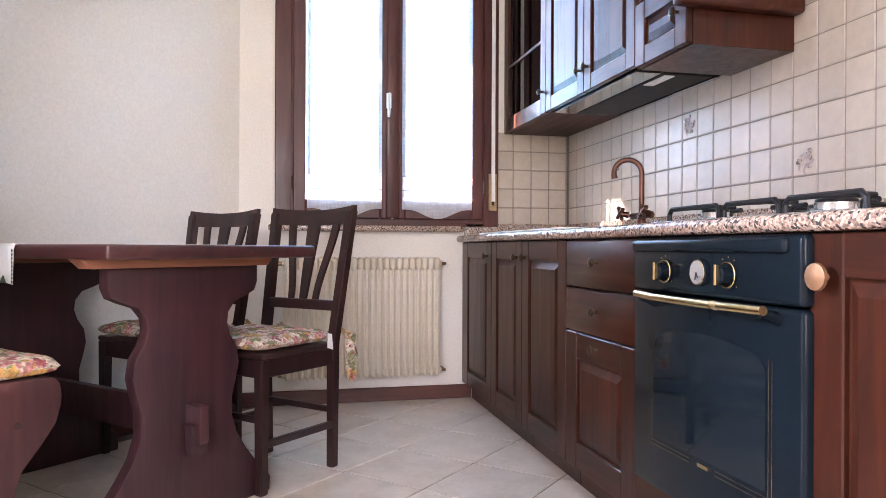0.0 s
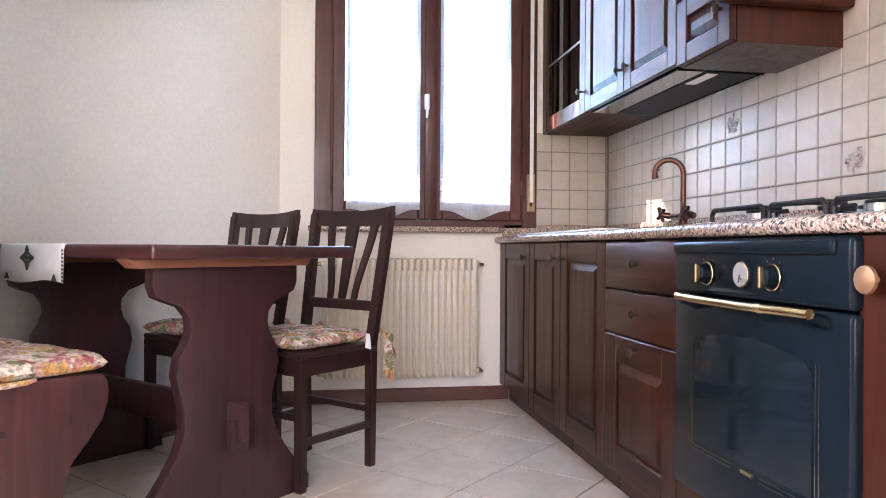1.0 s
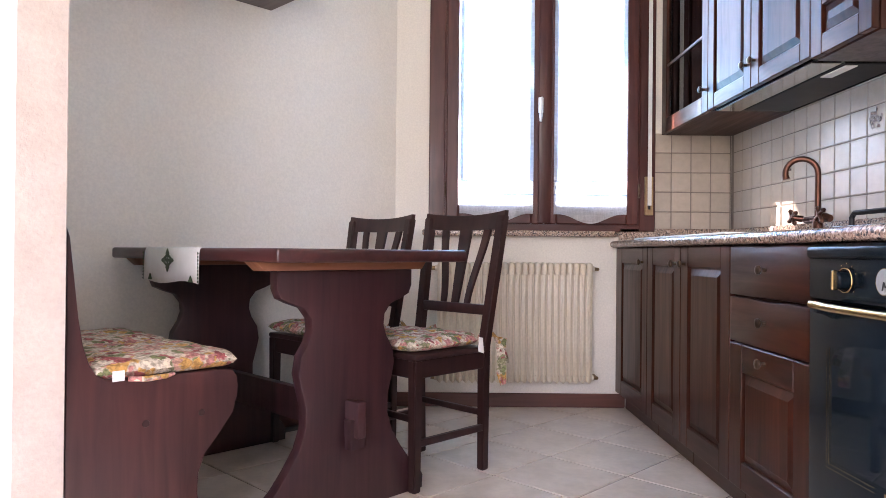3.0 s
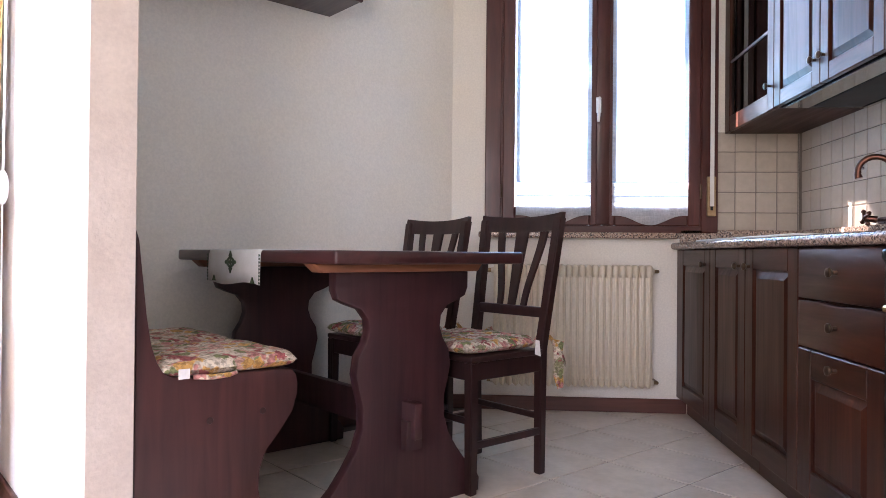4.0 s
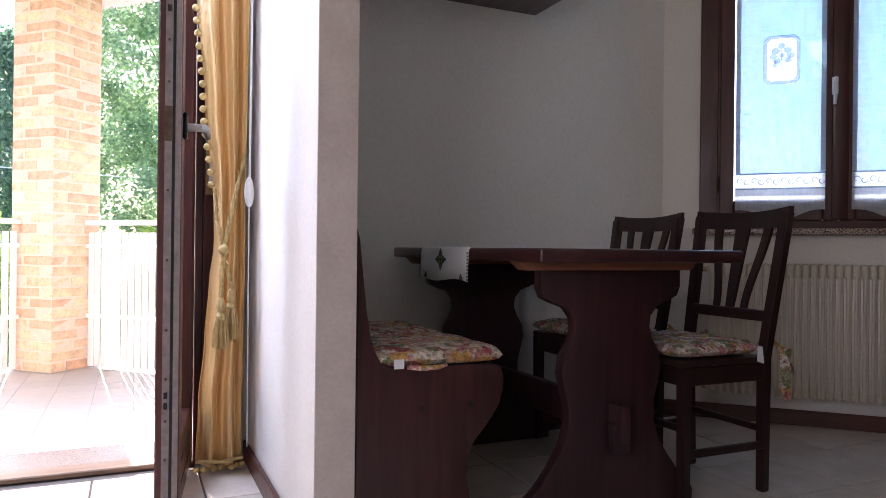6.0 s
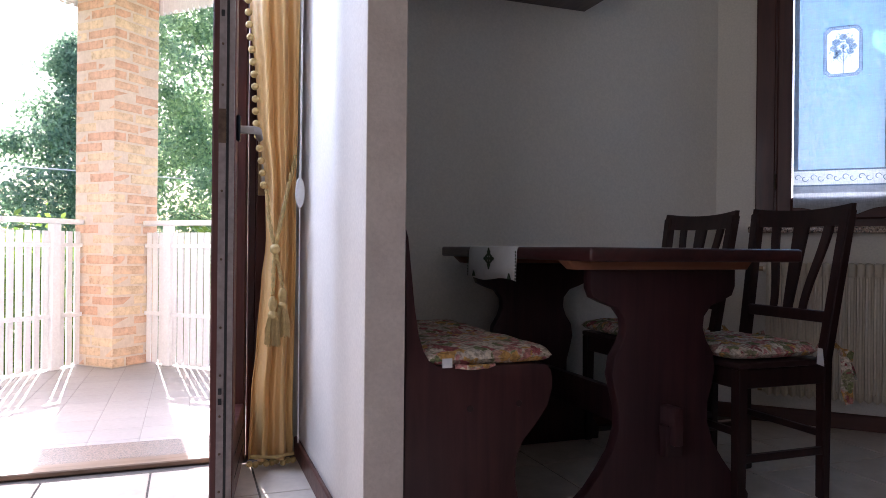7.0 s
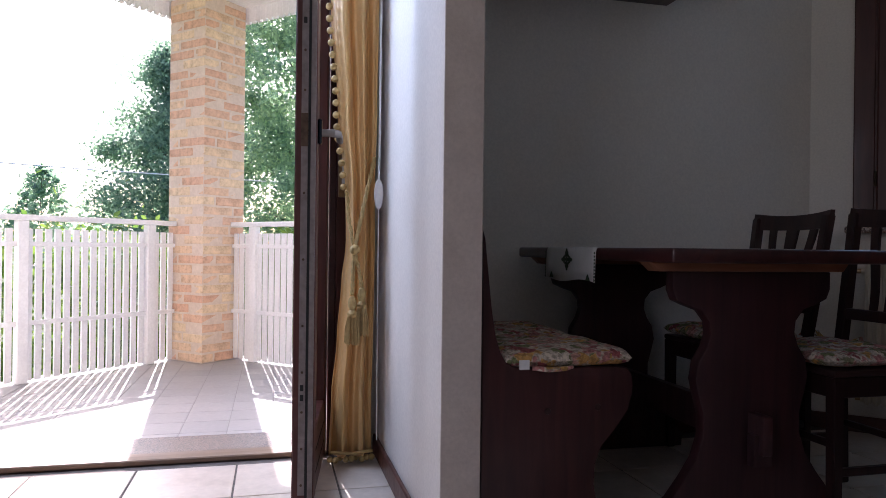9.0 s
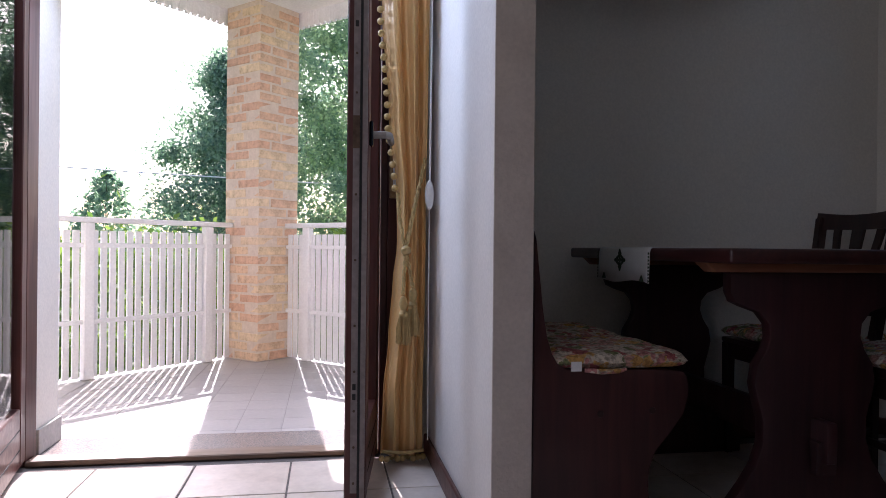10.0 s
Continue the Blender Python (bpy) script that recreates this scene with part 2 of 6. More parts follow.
TABLE = wood("mahogany_stained_table", (0.031, 0.0110, 0.0138), (0.064, 0.0222, 0.025), "z", 0.38, 0.2)
TABLE_X = wood("mahogany_stained_top", (0.029, 0.0095, 0.0105), (0.062, 0.0195, 0.019), "y", 0.30, 0.3)
BATTEN = wood("paler_batten_wood", (0.24, 0.09, 0.045), (0.36, 0.15, 0.08), "x", 0.5, 0.0)
THRESH = wood("worn_threshold_wood", (0.14, 0.085, 0.05), (0.24, 0.155, 0.10), "x", 0.45, 0.1)
CHAIR = wood("dark_chair_wood", (0.017, 0.0072, 0.0074), (0.039, 0.0145, 0.0135), "z", 0.36, 0.2)
JOINERY = wood("varnished_window_wood", (0.050, 0.0125, 0.0105), (0.100, 0.028, 0.0215), "z", 0.36, 0.12, spec=0.35)
JOINERY_H = wood("varnished_window_wood_cross", (0.050, 0.0125, 0.0105), (0.100, 0.028, 0.0215), "x", 0.36, 0.12, spec=0.35)
BASE_W = wood("baseboard_wood", (0.07, 0.022, 0.015), (0.13, 0.045, 0.03), "x", 0.4, 0.1)
BENCH = wood("mahogany_stained_bench", (0.037, 0.0125, 0.0135), (0.076, 0.0262, 0.026), "z", 0.42, 0.12)
GRANITE = granite("speckled_granite", 185.0, 0.10)
SILL_STONE = granite("fine_grained_sill_stone", 230.0, 0.6)
FLOOR_T = plain("floor_tile_ceramic", (0.58, 0.485, 0.40), (0.70, 0.605, 0.52), 9, 0.30, bump_s=0.0, fine=40, vary=0.06, coat=0.0, rv=0.15)
GROUT = plain("grout", (0.13, 0.108, 0.093), (0.19, 0.16, 0.14), 20, 0.95)
WALL_T = plain("beige_wall_tile", (0.425, 0.36, 0.29), (0.455, 0.39, 0.318), 7, 0.33, bump_s=0.05, fine=30, vary=0.05, coat=0.08, rv=0.3)
BGROUT = plain("terrace_grout", (0.325, 0.305, 0.295), (0.39, 0.37, 0.36), 20, 0.95)
WGROUT = plain("tile_grout", (0.20, 0.17, 0.145), (0.26, 0.225, 0.19), 20, 0.95)
EMBOSS = plain("embossed_pewter_relief", (0.34, 0.29, 0.27), (0.50, 0.44, 0.42), 40, 0.3, metal=0.6)
BALC_T = plain("terrace_tile", (0.345, 0.33, 0.325), (0.43, 0.41, 0.40), 6, 0.42, bump_s=0.1, fine=50, vary=0.05)
BLACK = plain("black_enamel", (0.0045, 0.0080, 0.0115), (0.0055, 0.0098, 0.0140), 6, 0.22, coat=0.0, bump_s=0.0, spec=0.12, rv=0.1)
BLACK_GLASS = plain("black_oven_glass", (0.006, 0.010, 0.014), (0.010, 0.016, 0.020), 3, 0.06, coat=0.0, bump_s=0, spec=0.3)
IRON = plain("black_cast_iron", (0.007, 0.007, 0.008), (0.013, 0.013, 0.014), 30, 0.42, spec=0.22)
BRASS = plain("polished_brass", (0.62, 0.45, 0.20), (0.75, 0.57, 0.30), 12, 0.2, metal=1.0, bump_s=0.02)
ZINC = plain("dull_zinc", (0.20, 0.18, 0.165), (0.30, 0.275, 0.25), 18, 0.42, metal=0.75)
SEAL = plain("weather_strip", (0.16, 0.125, 0.115), (0.23, 0.19, 0.175), 30, 0.5)
OLD_BRASS = plain("aged_brass", (0.30, 0.20, 0.11), (0.42, 0.29, 0.16), 30, 0.34, metal=1.0)
KNOB_COPPER = plain("coppered_knob", (0.36, 0.19, 0.105), (0.48, 0.27, 0.15), 30, 0.42, metal=0.85)
DARK_KNOB = plain("bronzed_knob", (0.07, 0.045, 0.03), (0.12, 0.08, 0.055), 30, 0.35, metal=0.8)
COPPER = plain("aged_copper", (0.075, 0.034, 0.025), (0.135, 0.062, 0.043), 25, 0.30, metal=1.0)
STEEL = plain("brushed_steel", (0.55, 0.55, 0.55), (0.68, 0.68, 0.68), 14, 0.25, metal=1.0, bump_s=0.03)
CHROME = plain("polished_chrome", (0.50, 0.50, 0.50), (0.58, 0.58, 0.58), 14, 0.08, metal=1.0, bump_s=0.0)
RADIATOR = plain("cream_radiator_enamel", (0.62, 0.535, 0.40), (0.67, 0.585, 0.45), 4, 0.35, coat=0.1, bump_s=0.03)
WHITE_PL = plain("white_plastic", (0.74, 0.73, 0.70), (0.78, 0.77, 0.75), 10, 0.4)
WHITE_PAINT = plain("white_painted_metal", (0.76, 0.76, 0.76), (0.82, 0.82, 0.82), 5, 0.4, bump_s=0.04)
GREY_STONE = plain("grey_stone_skirting", (0.34, 0.32, 0.29), (0.46, 0.43, 0.40), 30, 0.5)
FLORAL = floral("rose_print_cotton")
LINEN = plain("white_linen", (0.70, 0.68, 0.63), (0.76, 0.74, 0.70), 30, 0.9, bump_s=0.3, fine=400)
GREEN_YARN = plain("dark_green_yarn", (0.035, 0.055, 0.028), (0.06, 0.085, 0.045), 80, 0.9)
GOLD = plain("gold_satin_curtain", (0.78, 0.475, 0.185), (0.85, 0.555, 0.245), 5, 0.38, bump_s=0.2, fine=300)
GOLD_CORD = plain("gold_cord", (0.44, 0.30, 0.105), (0.60, 0.43, 0.18), 60, 0.5)
# white cloth; the sky's blue light is put into its colour
SKY_SHEER = sheer("sky_tinted_sheer_linen", (0.115, 0.395, 0.60), 0.55, 0.16)
FOLD = sheer("folded_linen", (0.62, 0.64, 0.68), 0.30, 0.02, 400)
VOILE = sheer("drawn_thread_linen", (0.80, 0.82, 0.84), 0.55, 0.14, 400)
LACE = sheer("white_lace", (0.82, 0.83, 0.84), 0.5, 0.12, 400)
BLUE_YARN = sheer("grey_blue_thread", (0.38, 0.54, 0.72), 0.75, 0.50)
BRAID = sheer("pale_blue_braid", (0.44, 0.56, 0.72), 0.75, 0.22)
MEDAL = sheer("white_embroidered_voile", (0.86, 0.90, 0.92), 0.62, 0.17)
PANE = pane_mat("window_glass")
CAB_PANE = pane_mat("smoked_cabinet_glass", (0.20, 0.17, 0.15), 0.6)
BRICK = brick_mat("pale_red_brick")
MORTAR = plain("sandy_mortar", (0.62, 0.50, 0.40), (0.70, 0.585, 0.48), 25, 0.95)
LEAF = leaf_mat("tree_leaves", (0.10, 0.18, 0.165), (0.30, 0.40, 0.355))
# paler copy of LEAF with sunlight put into the leaf colour
LEAF_SUN = leaf_mat("sunlit_tree_leaves", (0.14, 0.23, 0.18), (0.38, 0.48, 0.34))
LEAF_LIGHT = leaf_mat("hedge_leaves", (0.06, 0.12, 0.03), (0.16, 0.23, 0.06))
BARK = plain("bark", (0.11, 0.105, 0.08), (0.19, 0.175, 0.14), 12, 0.95, bump_s=0.6, bump_d=0.01, fine=20)
GRASS = plain("grass_ground", (0.05, 0.09, 0.025), (0.09, 0.13, 0.04), 3, 0.95, bump_s=0.8, bump_d=0.03, fine=30)
RUBBER = plain("dark_gap", (0.01, 0.01, 0.01), (0.02, 0.02, 0.02), 10, 0.8)
DIAL = plain("aged_enamel_dial", (0.20, 0.195, 0.185), (0.26, 0.255, 0.245), 40, 0.3)
PAPER = plain("paper_tag", (0.72, 0.71, 0.69), (0.78, 0.77, 0.75), 20, 0.8)

# ---- building tools ----
R45 = math.sqrt(0.5)
DIAG = Matrix.Rotation(radians(45), 4, "Z")  # the oblique half of the room: x runs along the balcony wall, y out to the balcony


def box(bm, x0, x1, y0, y1, z0, z1, b=0.0, seg=1):
    vs = [bm.verts.new((x, y, z)) for x in (x0, x1) for y in (y0, y1) for z in (z0, z1)]
    f = [(0, 1, 3, 2), (4, 6, 7, 5), (0, 4, 5, 1), (2, 3, 7, 6), (0, 2, 6, 4), (1, 5, 7, 3)]
    fs = [bm.faces.new([vs[i] for i in q]) for q in f]
    if b:
        es = list({e for q in fs for e in q.edges})
        bmesh.ops.bevel(bm, geom=es, offset=b, segments=seg, affect="EDGES", profile=0.5)
    return vs


def prism(bm, pts, axis, a, b, bev=0.0):
    """A flat outline, given in the two other axes, drawn out along axis from a to b."""
    def at(p, d):
        return {"x": (d, p[0], p[1]), "y": (p[0], d, p[1]), "z": (p[0], p[1], d)}[axis]
    lo = [bm.verts.new(at(p, a)) for p in pts]
    hi = [bm.verts.new(at(p, b)) for p in pts]
    n = len(pts)
    faces = [bm.faces.new(lo[::-1]), bm.faces.new(hi)]
    for i in range(n):
        faces.append(bm.faces.new((lo[i], lo[(i + 1) % n], hi[(i + 1) % n], hi[i])))
    bmesh.ops.recalc_face_normals(bm, faces=faces)
    if bev:
        es = list(set(faces[0].edges) | set(faces[1].edges))
        bmesh.ops.bevel(bm, geom=es, offset=bev, segments=2, affect="EDGES", profile=0.5)


def tube(bm, pts, r, seg=10, closed=False):
    """A round bar along points; r is one radius or one for each point."""
    pts = [Vector(p) for p in pts]
    rs = r if isinstance(r, (list, tuple)) else [r] * len(pts)
    rings, side = [], None
    n = len(pts)
    for i, p in enumerate(pts):
        if closed:
            d = (pts[(i + 1) % n] - pts[i - 1]).normalized()
        else:
            d = (pts[min(i + 1, n - 1)] - pts[max(i - 1, 0)]).normalized()
        if side is None:
            side = d.orthogonal().normalized()
        side = (side - d * side.dot(d)).normalized()
        up = d.cross(side)
        rings.append([bm.verts.new(p + (side * math.cos(a) + up * math.sin(a)) * rs[i]) for a in [2 * math.pi * k / seg for k in range(seg)]])
    last = n if closed else n - 1
    for i in range(last):
        A, B = rings[i], rings[(i + 1) % n]
        for k in range(seg):
            bm.faces.new((A[k], A[(k + 1) % seg], B[(k + 1) % seg], B[k]))
    if not closed:
        bm.faces.new(rings[0][::-1])
        bm.faces.new(rings[-1])


def lathe(bm, prof, base, axis, seg=16):
    """A turned form: prof holds (distance along the axis, radius)."""
    base, axis = Vector(base), Vector(axis).normalized()
    tube(bm, [base + axis * d for d, _ in prof], [max(q, 0.0004) for _, q in prof], seg)


def finish(bm, name, mat, smooth=True):
    bmesh.ops.recalc_face_normals(bm, faces=bm.faces)
    me = bpy.data.meshes.new(name)
    bm.to_mesh(me)
    bm.free()
    for m in (mat if isinstance(mat, (list, tuple)) else [mat]):
        me.materials.append(m)
    if smooth:
        me.polygons.foreach_set("use_smooth", [True] * len(me.polygons))
        me.set_sharp_from_angle(angle=radians(32))
    return me


def part(name, bm, mat, parent, label=""):
    """One mesh object under a thing or a part. Geometry is given in the thing's frame."""
    base = parent
    while base.parent is not None:
        base = base.parent
    off = Vector(base["base"])
    bmesh.ops.translate(bm, verts=bm.verts, vec=-off)
    ob = new(name, finish(bm, name, mat))
    ob.parent = parent
    return tagged(ob, label)


def thing(name, label, category, base=(0, 0, 0), diag=False, group=""):
    """An Empty at the thing's base; base is given in the straight or the oblique frame."""
    ob = new(name)
    ob.empty_display_size = 0.1
    ob.matrix_world = (DIAG if diag else Matrix()) @ Matrix.Translation(base)
    ob["base"] = base
    return tagged(ob, label, category, group)


def structure(name, bm, mat, label, category="", diag=False):
    ob = new(name, finish(bm, name, mat))
    if diag:
        ob.matrix_world = DIAG
    ob["base"] = (0.0, 0.0, 0.0)
    return tagged(ob, label, category or "structure", kind="structure")


def B():
    return bmesh.new()


def each(name, boxes, mat, parent, label="", b=0.002):
    for q in boxes:
        simple(name, [q], mat, parent, label, b)


def simple(name, boxes, mat, parent, label="", b=0.002):
    bm = B()
    for q in boxes:
        box(bm, *q, b)
    return part(name, bm, mat, parent, label)

# ---- the room's shell ----
YW, XW, VW = 3.617, 1.49, 2.74       # window wall, tiled wall, oblique balcony wall
HC = 2.72                            # ceiling height


def xy(u, v):
    return ((u - v) * R45, (u + v) * R45)


CX = YW - VW / R45                   # where window wall and oblique wall meet

bm = B()
box(bm, CX - 0.10, -0.035, YW, YW + 0.30, 0, HC)
box(bm, 1.04, XW + 0.3, YW, YW + 0.30, 0, HC)
box(bm, -0.035, 1.04, YW, YW + 0.30, 0, 0.886)
box(bm, -0.035, 1.04, YW, YW + 0.30, 2.42, HC)
wall_window = structure("wall_window", bm, WALL, "cream plastered wall with the kitchen window", "wall")
bm = B()
box(bm, XW + 0.008, XW + 0.25, -2.5, YW, 0, HC)
wall_tiled = structure("wall_tiled", bm, WALL, "cream plastered wall behind the kitchen units", "wall")
# unseen wall; its opening is added for the fill lamp
bm = B()
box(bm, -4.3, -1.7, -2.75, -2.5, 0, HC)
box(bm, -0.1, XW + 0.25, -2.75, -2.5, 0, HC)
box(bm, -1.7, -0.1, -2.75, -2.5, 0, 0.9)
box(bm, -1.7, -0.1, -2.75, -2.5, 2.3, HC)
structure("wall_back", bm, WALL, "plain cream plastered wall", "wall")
bm = B()
box(bm, -4.3, -4.06, -2.5, -0.20, 0, HC)
structure("wall_side", bm, WALL, "plain cream plastered wall", "wall")
DL, DR, DH = -1.085, 0.1765, 2.36      # balcony door opening along the oblique wall
UC = (CX + YW) * R45
bm = B()
box(bm, -3.1, DL - 0.010, VW, VW + 0.31, 0, HC)
box(bm, DR + 0.03, UC, VW, VW + 0.31, 0, HC)
box(bm, DL - 0.010, DR + 0.03, VW, VW + 0.31, DH, HC)
wall_oblique = structure("wall_oblique", bm, WALL, "cream plastered wall with the balcony door", "wall", True)
bm = B()
box(bm, 0.370, 0.4726, 1.663, VW, 0, HC, 0.006, 2)
wall_stub = structure("wall_stub", bm, WHITE_WALL, "short white plastered partition beside the bench", "wall", True)
# thin slab that carries the end face's painted shade
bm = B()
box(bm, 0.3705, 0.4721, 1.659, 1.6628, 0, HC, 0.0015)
structure("wall_stub_end", bm, END_SHADE_PLASTER, "rough beige plaster on the partition's narrow end, shade put into its colour", "wall", True)
bm = B()
prism(bm, [(XW + 0.2, YW + 0.2), (XW + 0.2, -2.7), (-4.2, -2.7), (-4.2, -0.1), xy(-1.0, VW + 0.25), (CX - 0.05, YW + 0.12), (CX, YW + 0.2)], "z", HC, HC + 0.12)
structure("ceiling", bm, CEIL, "plain white ceiling", "ceiling")
bm = B()
prism(bm, [(XW + 0.2, YW + 0.1), (XW + 0.2, -2.7), (-4.2, -2.7), (-4.2, -0.1), xy(-1.0, VW + 0.05), xy(UC, VW + 0.05), (CX, YW + 0.1)], "z", -0.12, -0.004)
floor = structure("floor", bm, GROUT, "pale beige ceramic floor tiles laid diagonally with grey grout", "floor")


def run_board(name, u0, u1, v0, v1, diag, label):
    b2 = B()
    box(b2, u0, u1, v0, v1, 0.0, 0.072, 0.004)
    return structure(name, b2, BASE_W, label, "baseboard", diag)


run_board("baseboard", CX + 0.01, 0.944, YW - 0.014, YW, False, "dark brown wooden baseboard under the radiator")
run_board("baseboard", 0.48, UC - 0.005, VW - 0.014, VW, True, "dark brown wooden baseboard behind the table")
run_board("baseboard", 0.355, 0.3695, 1.663, VW - 0.02, True, "reddish brown wooden baseboard along the partition")


# unseen overhang of two depths, added to keep sun off part of the window
bm = B()
box(bm, -0.66, XW + 1.2, YW + 0.301, YW + 0.67, 2.66, 2.80)
box(bm, -1.9, -0.661, YW + 0.301, YW + 1.9, 2.66, 2.80)
structure("eave", bm, CEIL, "unseen white roof overhang added to shade the kitchen window", "eave")


# ---- kitchen window ----
def kitchen_window():
    w = thing("window_1", "dark brown wooden double casement window, closed, with sheer curtains", "window", (0.5, YW, 0.91))
    w["kind"] = "structure"
    y0, y1 = YW - 0.028, YW + 0.05
    zt = 2.46
    for a, c, z0, z1 in ((-0.085, -0.0031, 0.9165, zt), (1.006, 1.088, 0.9165, zt), (-0.003, 1.006, 2.401, zt)):
        simple("casing", [(a, c, y0, YW - 0.002, z0, z1)], JOINERY, w, "wide flat casing board", 0.004)
    for a, c, z0, z1 in ((-0.003, 0.0049, 0.9142, 2.40), (0.999, 1.0059, 0.9142, 2.40), (0.005, 0.9989, 0.9142, 0.9495)):
        simple("window_frame", [(a, c, y0 + 0.004, y1 + 0.03, z0, z1)], JOINERY_H, w, b=0.0)
    for a, c in ((-0.034, -0.0031), (1.006, 1.036)):
        simple("window_frame", [(a, c, YW + 0.001, y1 + 0.03, 0.9142, 2.40)], JOINERY, w, b=0.0)
    for a, c in ((0.0040, 0.5098), (0.5102, 0.9998)):
        sash = simple("sash", [(a, a + 0.064, y0 - 0.012, y1, 0.95, 2.38)], JOINERY, w, b=0.006)
        simple("stile", [(c - 0.064, c, y0 - 0.012, y1, 0.95, 2.38)], JOINERY, sash, b=0.006)
        each("rail", [(a + 0.064, c - 0.064, y0 - 0.010, y1, 0.95, 1.050), (a + 0.064, c - 0.064, y0 - 0.010, y1, 2.30, 2.38)], JOINERY_H, sash, b=0.006)
        g = B()
        box(g, a + 0.06, c - 0.06, y1 - 0.03, y1 - 0.026, 1.040, 2.31)
        pane = part("pane", g, PANE, sash)
        pane.visible_shadow = False
    # moulding over the meeting stiles, handle and hinges
    s = B()
    box(s, 0.478, 0.546, y0 - 0.024, y0 - 0.010, 0.955, 2.37, 0.006, 2)
    part("cover_strip", s, JOINERY, w)
    h = B()
    box(h, 0.474, 0.500, y0 - 0.034, y0 - 0.024, 1.52, 1.60, 0.003)
    tube(h, [(0.487, y0 - 0.03, 1.585), (0.487, y0 - 0.062, 1.588), (0.485, y0 - 0.068, 1.575), (0.483, y0 - 0.066, 1.50), (0.482, y0 - 0.064, 1.47)], [0.008, 0.008, 0.009, 0.008, 0.006], 10)
    part("window_handle", h, WHITE_PL, w, "pale satin lever handle")
    for x in (0.0, 1.0):
        for z in (1.09, 2.2):
            h = B()
            tube(h, [(x, y0 - 0.012, z), (x, y0 - 0.012, z + 0.07)], 0.006, 8)
            part("hinge", h, DARK_KNOB, w)


kitchen_window()
bm = B()
box(bm, -0.115, 0.875, YW - 0.062, YW - 0.002, 0.886, 0.916, 0.006, 2)
box(bm, -0.035, 1.036, YW + 0.001, YW + 0.34, 0.886, 0.914)
structure("window_sill", bm, GRANITE, "speckled pink granite window sill", "window sill")


def scallop(k):
    """The wavy lower hem of a sash curtain, k from 0 to 1."""
    return -0.044 * math.sin(math.pi * k) ** 2.4 + 0.003 * math.sin(k * 9.0)


def sash_curtain(x0, x1, medal):
    c = thing("sash_curtain", "sheer white linen curtain, sky blue painted into the cloth, with a lace border and scalloped hem", "curtain", ((x0 + x1) / 2, YW - 0.055, 1.0), group="sash curtains")
    y = YW - 0.052

    def sheet(z0, z1, hem=False, xa=x0, xb=x1, b=None):
        b = b or B()
        nx, nz = max(4, round(26 * (xb - xa) / (x1 - x0))), 10
        g = []
        for j in range(nz + 1):
            row = []
            for i in range(nx + 1):
                xx = xa + (xb - xa) * i / nx
                k = (xx - x0) / (x1 - x0)
                z = z0 + (z1 - z0) * j / nz
                if hem:
                    z = (z0 + scallop(k)) * (1 - j / nz) + z1 * j / nz
                row.append(b.verts.new((xx, y + 0.0035 * math.sin(k * 23) * (1 - 0.4 * j / nz), z)))
            g.append(row)
        for j in range(nz):
            for i in range(nx):
                b.faces.new((g[j][i], g[j][i + 1], g[j + 1][i + 1], g[j + 1][i]))
        return b
    cx, cz = x0 + (x1 - x0) * 0.5 + 0.004, 1.696
    w2, h2, k = 0.076, 0.112, 0.022
    if medal:
        # the cloth leaves room for the inset medallion
        b = sheet(1.172, cz - h2)
        sheet(cz + h2, 2.36, b=b)
        sheet(cz - h2, cz + h2, xa=x0, xb=cx - w2, b=b)
        sheet(cz - h2, cz + h2, xa=cx + w2, xb=x1, b=b)
        for i, j in ((-1, -1), (1, -1), (1, 1), (-1, 1)):
            b.faces.new([b.verts.new((cx + i * q, y - 0.001, cz + j * r)) for q, r in ((w2 + 0.001, h2 + 0.001), (w2 - k - 0.001, h2 + 0.001), (w2 + 0.001, h2 - k - 0.001))])
        part("cloth", b, SKY_SHEER, c)
    else:
        part("cloth", sheet(1.172, 2.36), SKY_SHEER, c)
    part("hem", sheet(1.000, 1.053, True), LACE, c, "opaque white scalloped hem")
    part("drawn_thread_strip", sheet(1.053, 1.066), VOILE, c, "open drawn-thread strip")
    for xa, xb in ((x0, x0 + 0.020), (x1 - 0.020, x1)):
        side = sheet(1.174, 2.355, xa=xa, xb=xb)
        bmesh.ops.translate(side, verts=side.verts, vec=(0, -0.003, 0))
        part("selvage", side, FOLD, c, "double folded white side hem")
    part("folded_band", sheet(1.066, 1.098), FOLD, c, "double folded white band")
    part("lace_band", sheet(1.098, 1.172), LACE, c, "white lace band of scrolls")
    # scrolls on the band
    n = 6
    for i in range(n):
        sx = x0 + (x1 - x0) * (i + 0.5) / n
        for up, dx in ((1, -0.014), (-1, 0.015)):
            b = B()
            pts = []
            for q in range(16):
                a = q / 15 * 4.9 + 0.2
                rr = 0.0185 - 0.0010 * q
                pts.append((sx + dx + rr * math.cos(a) * 0.85, y - 0.006, 1.134 + up * rr * math.sin(a)))
            tube(b, pts, [0.0012 + 0.0010 * math.sin(math.pi * q / 15) for q in range(16)], 5)
            part("scroll", b, BLUE_YARN, c)
    for z in (1.100, 1.170):
        b = B()
        box(b, x0, x1, y - 0.006, y - 0.001, z - 0.003, z + 0.003)
        part("seam", b, BRAID, c)
    b = B()
    tube(b, [(x0 - 0.03, y - 0.002, 2.362), (x1 + 0.03, y - 0.002, 2.362)], 0.006, 8)
    part("curtain_rod", b, BRASS, c)
    if not medal:
        return
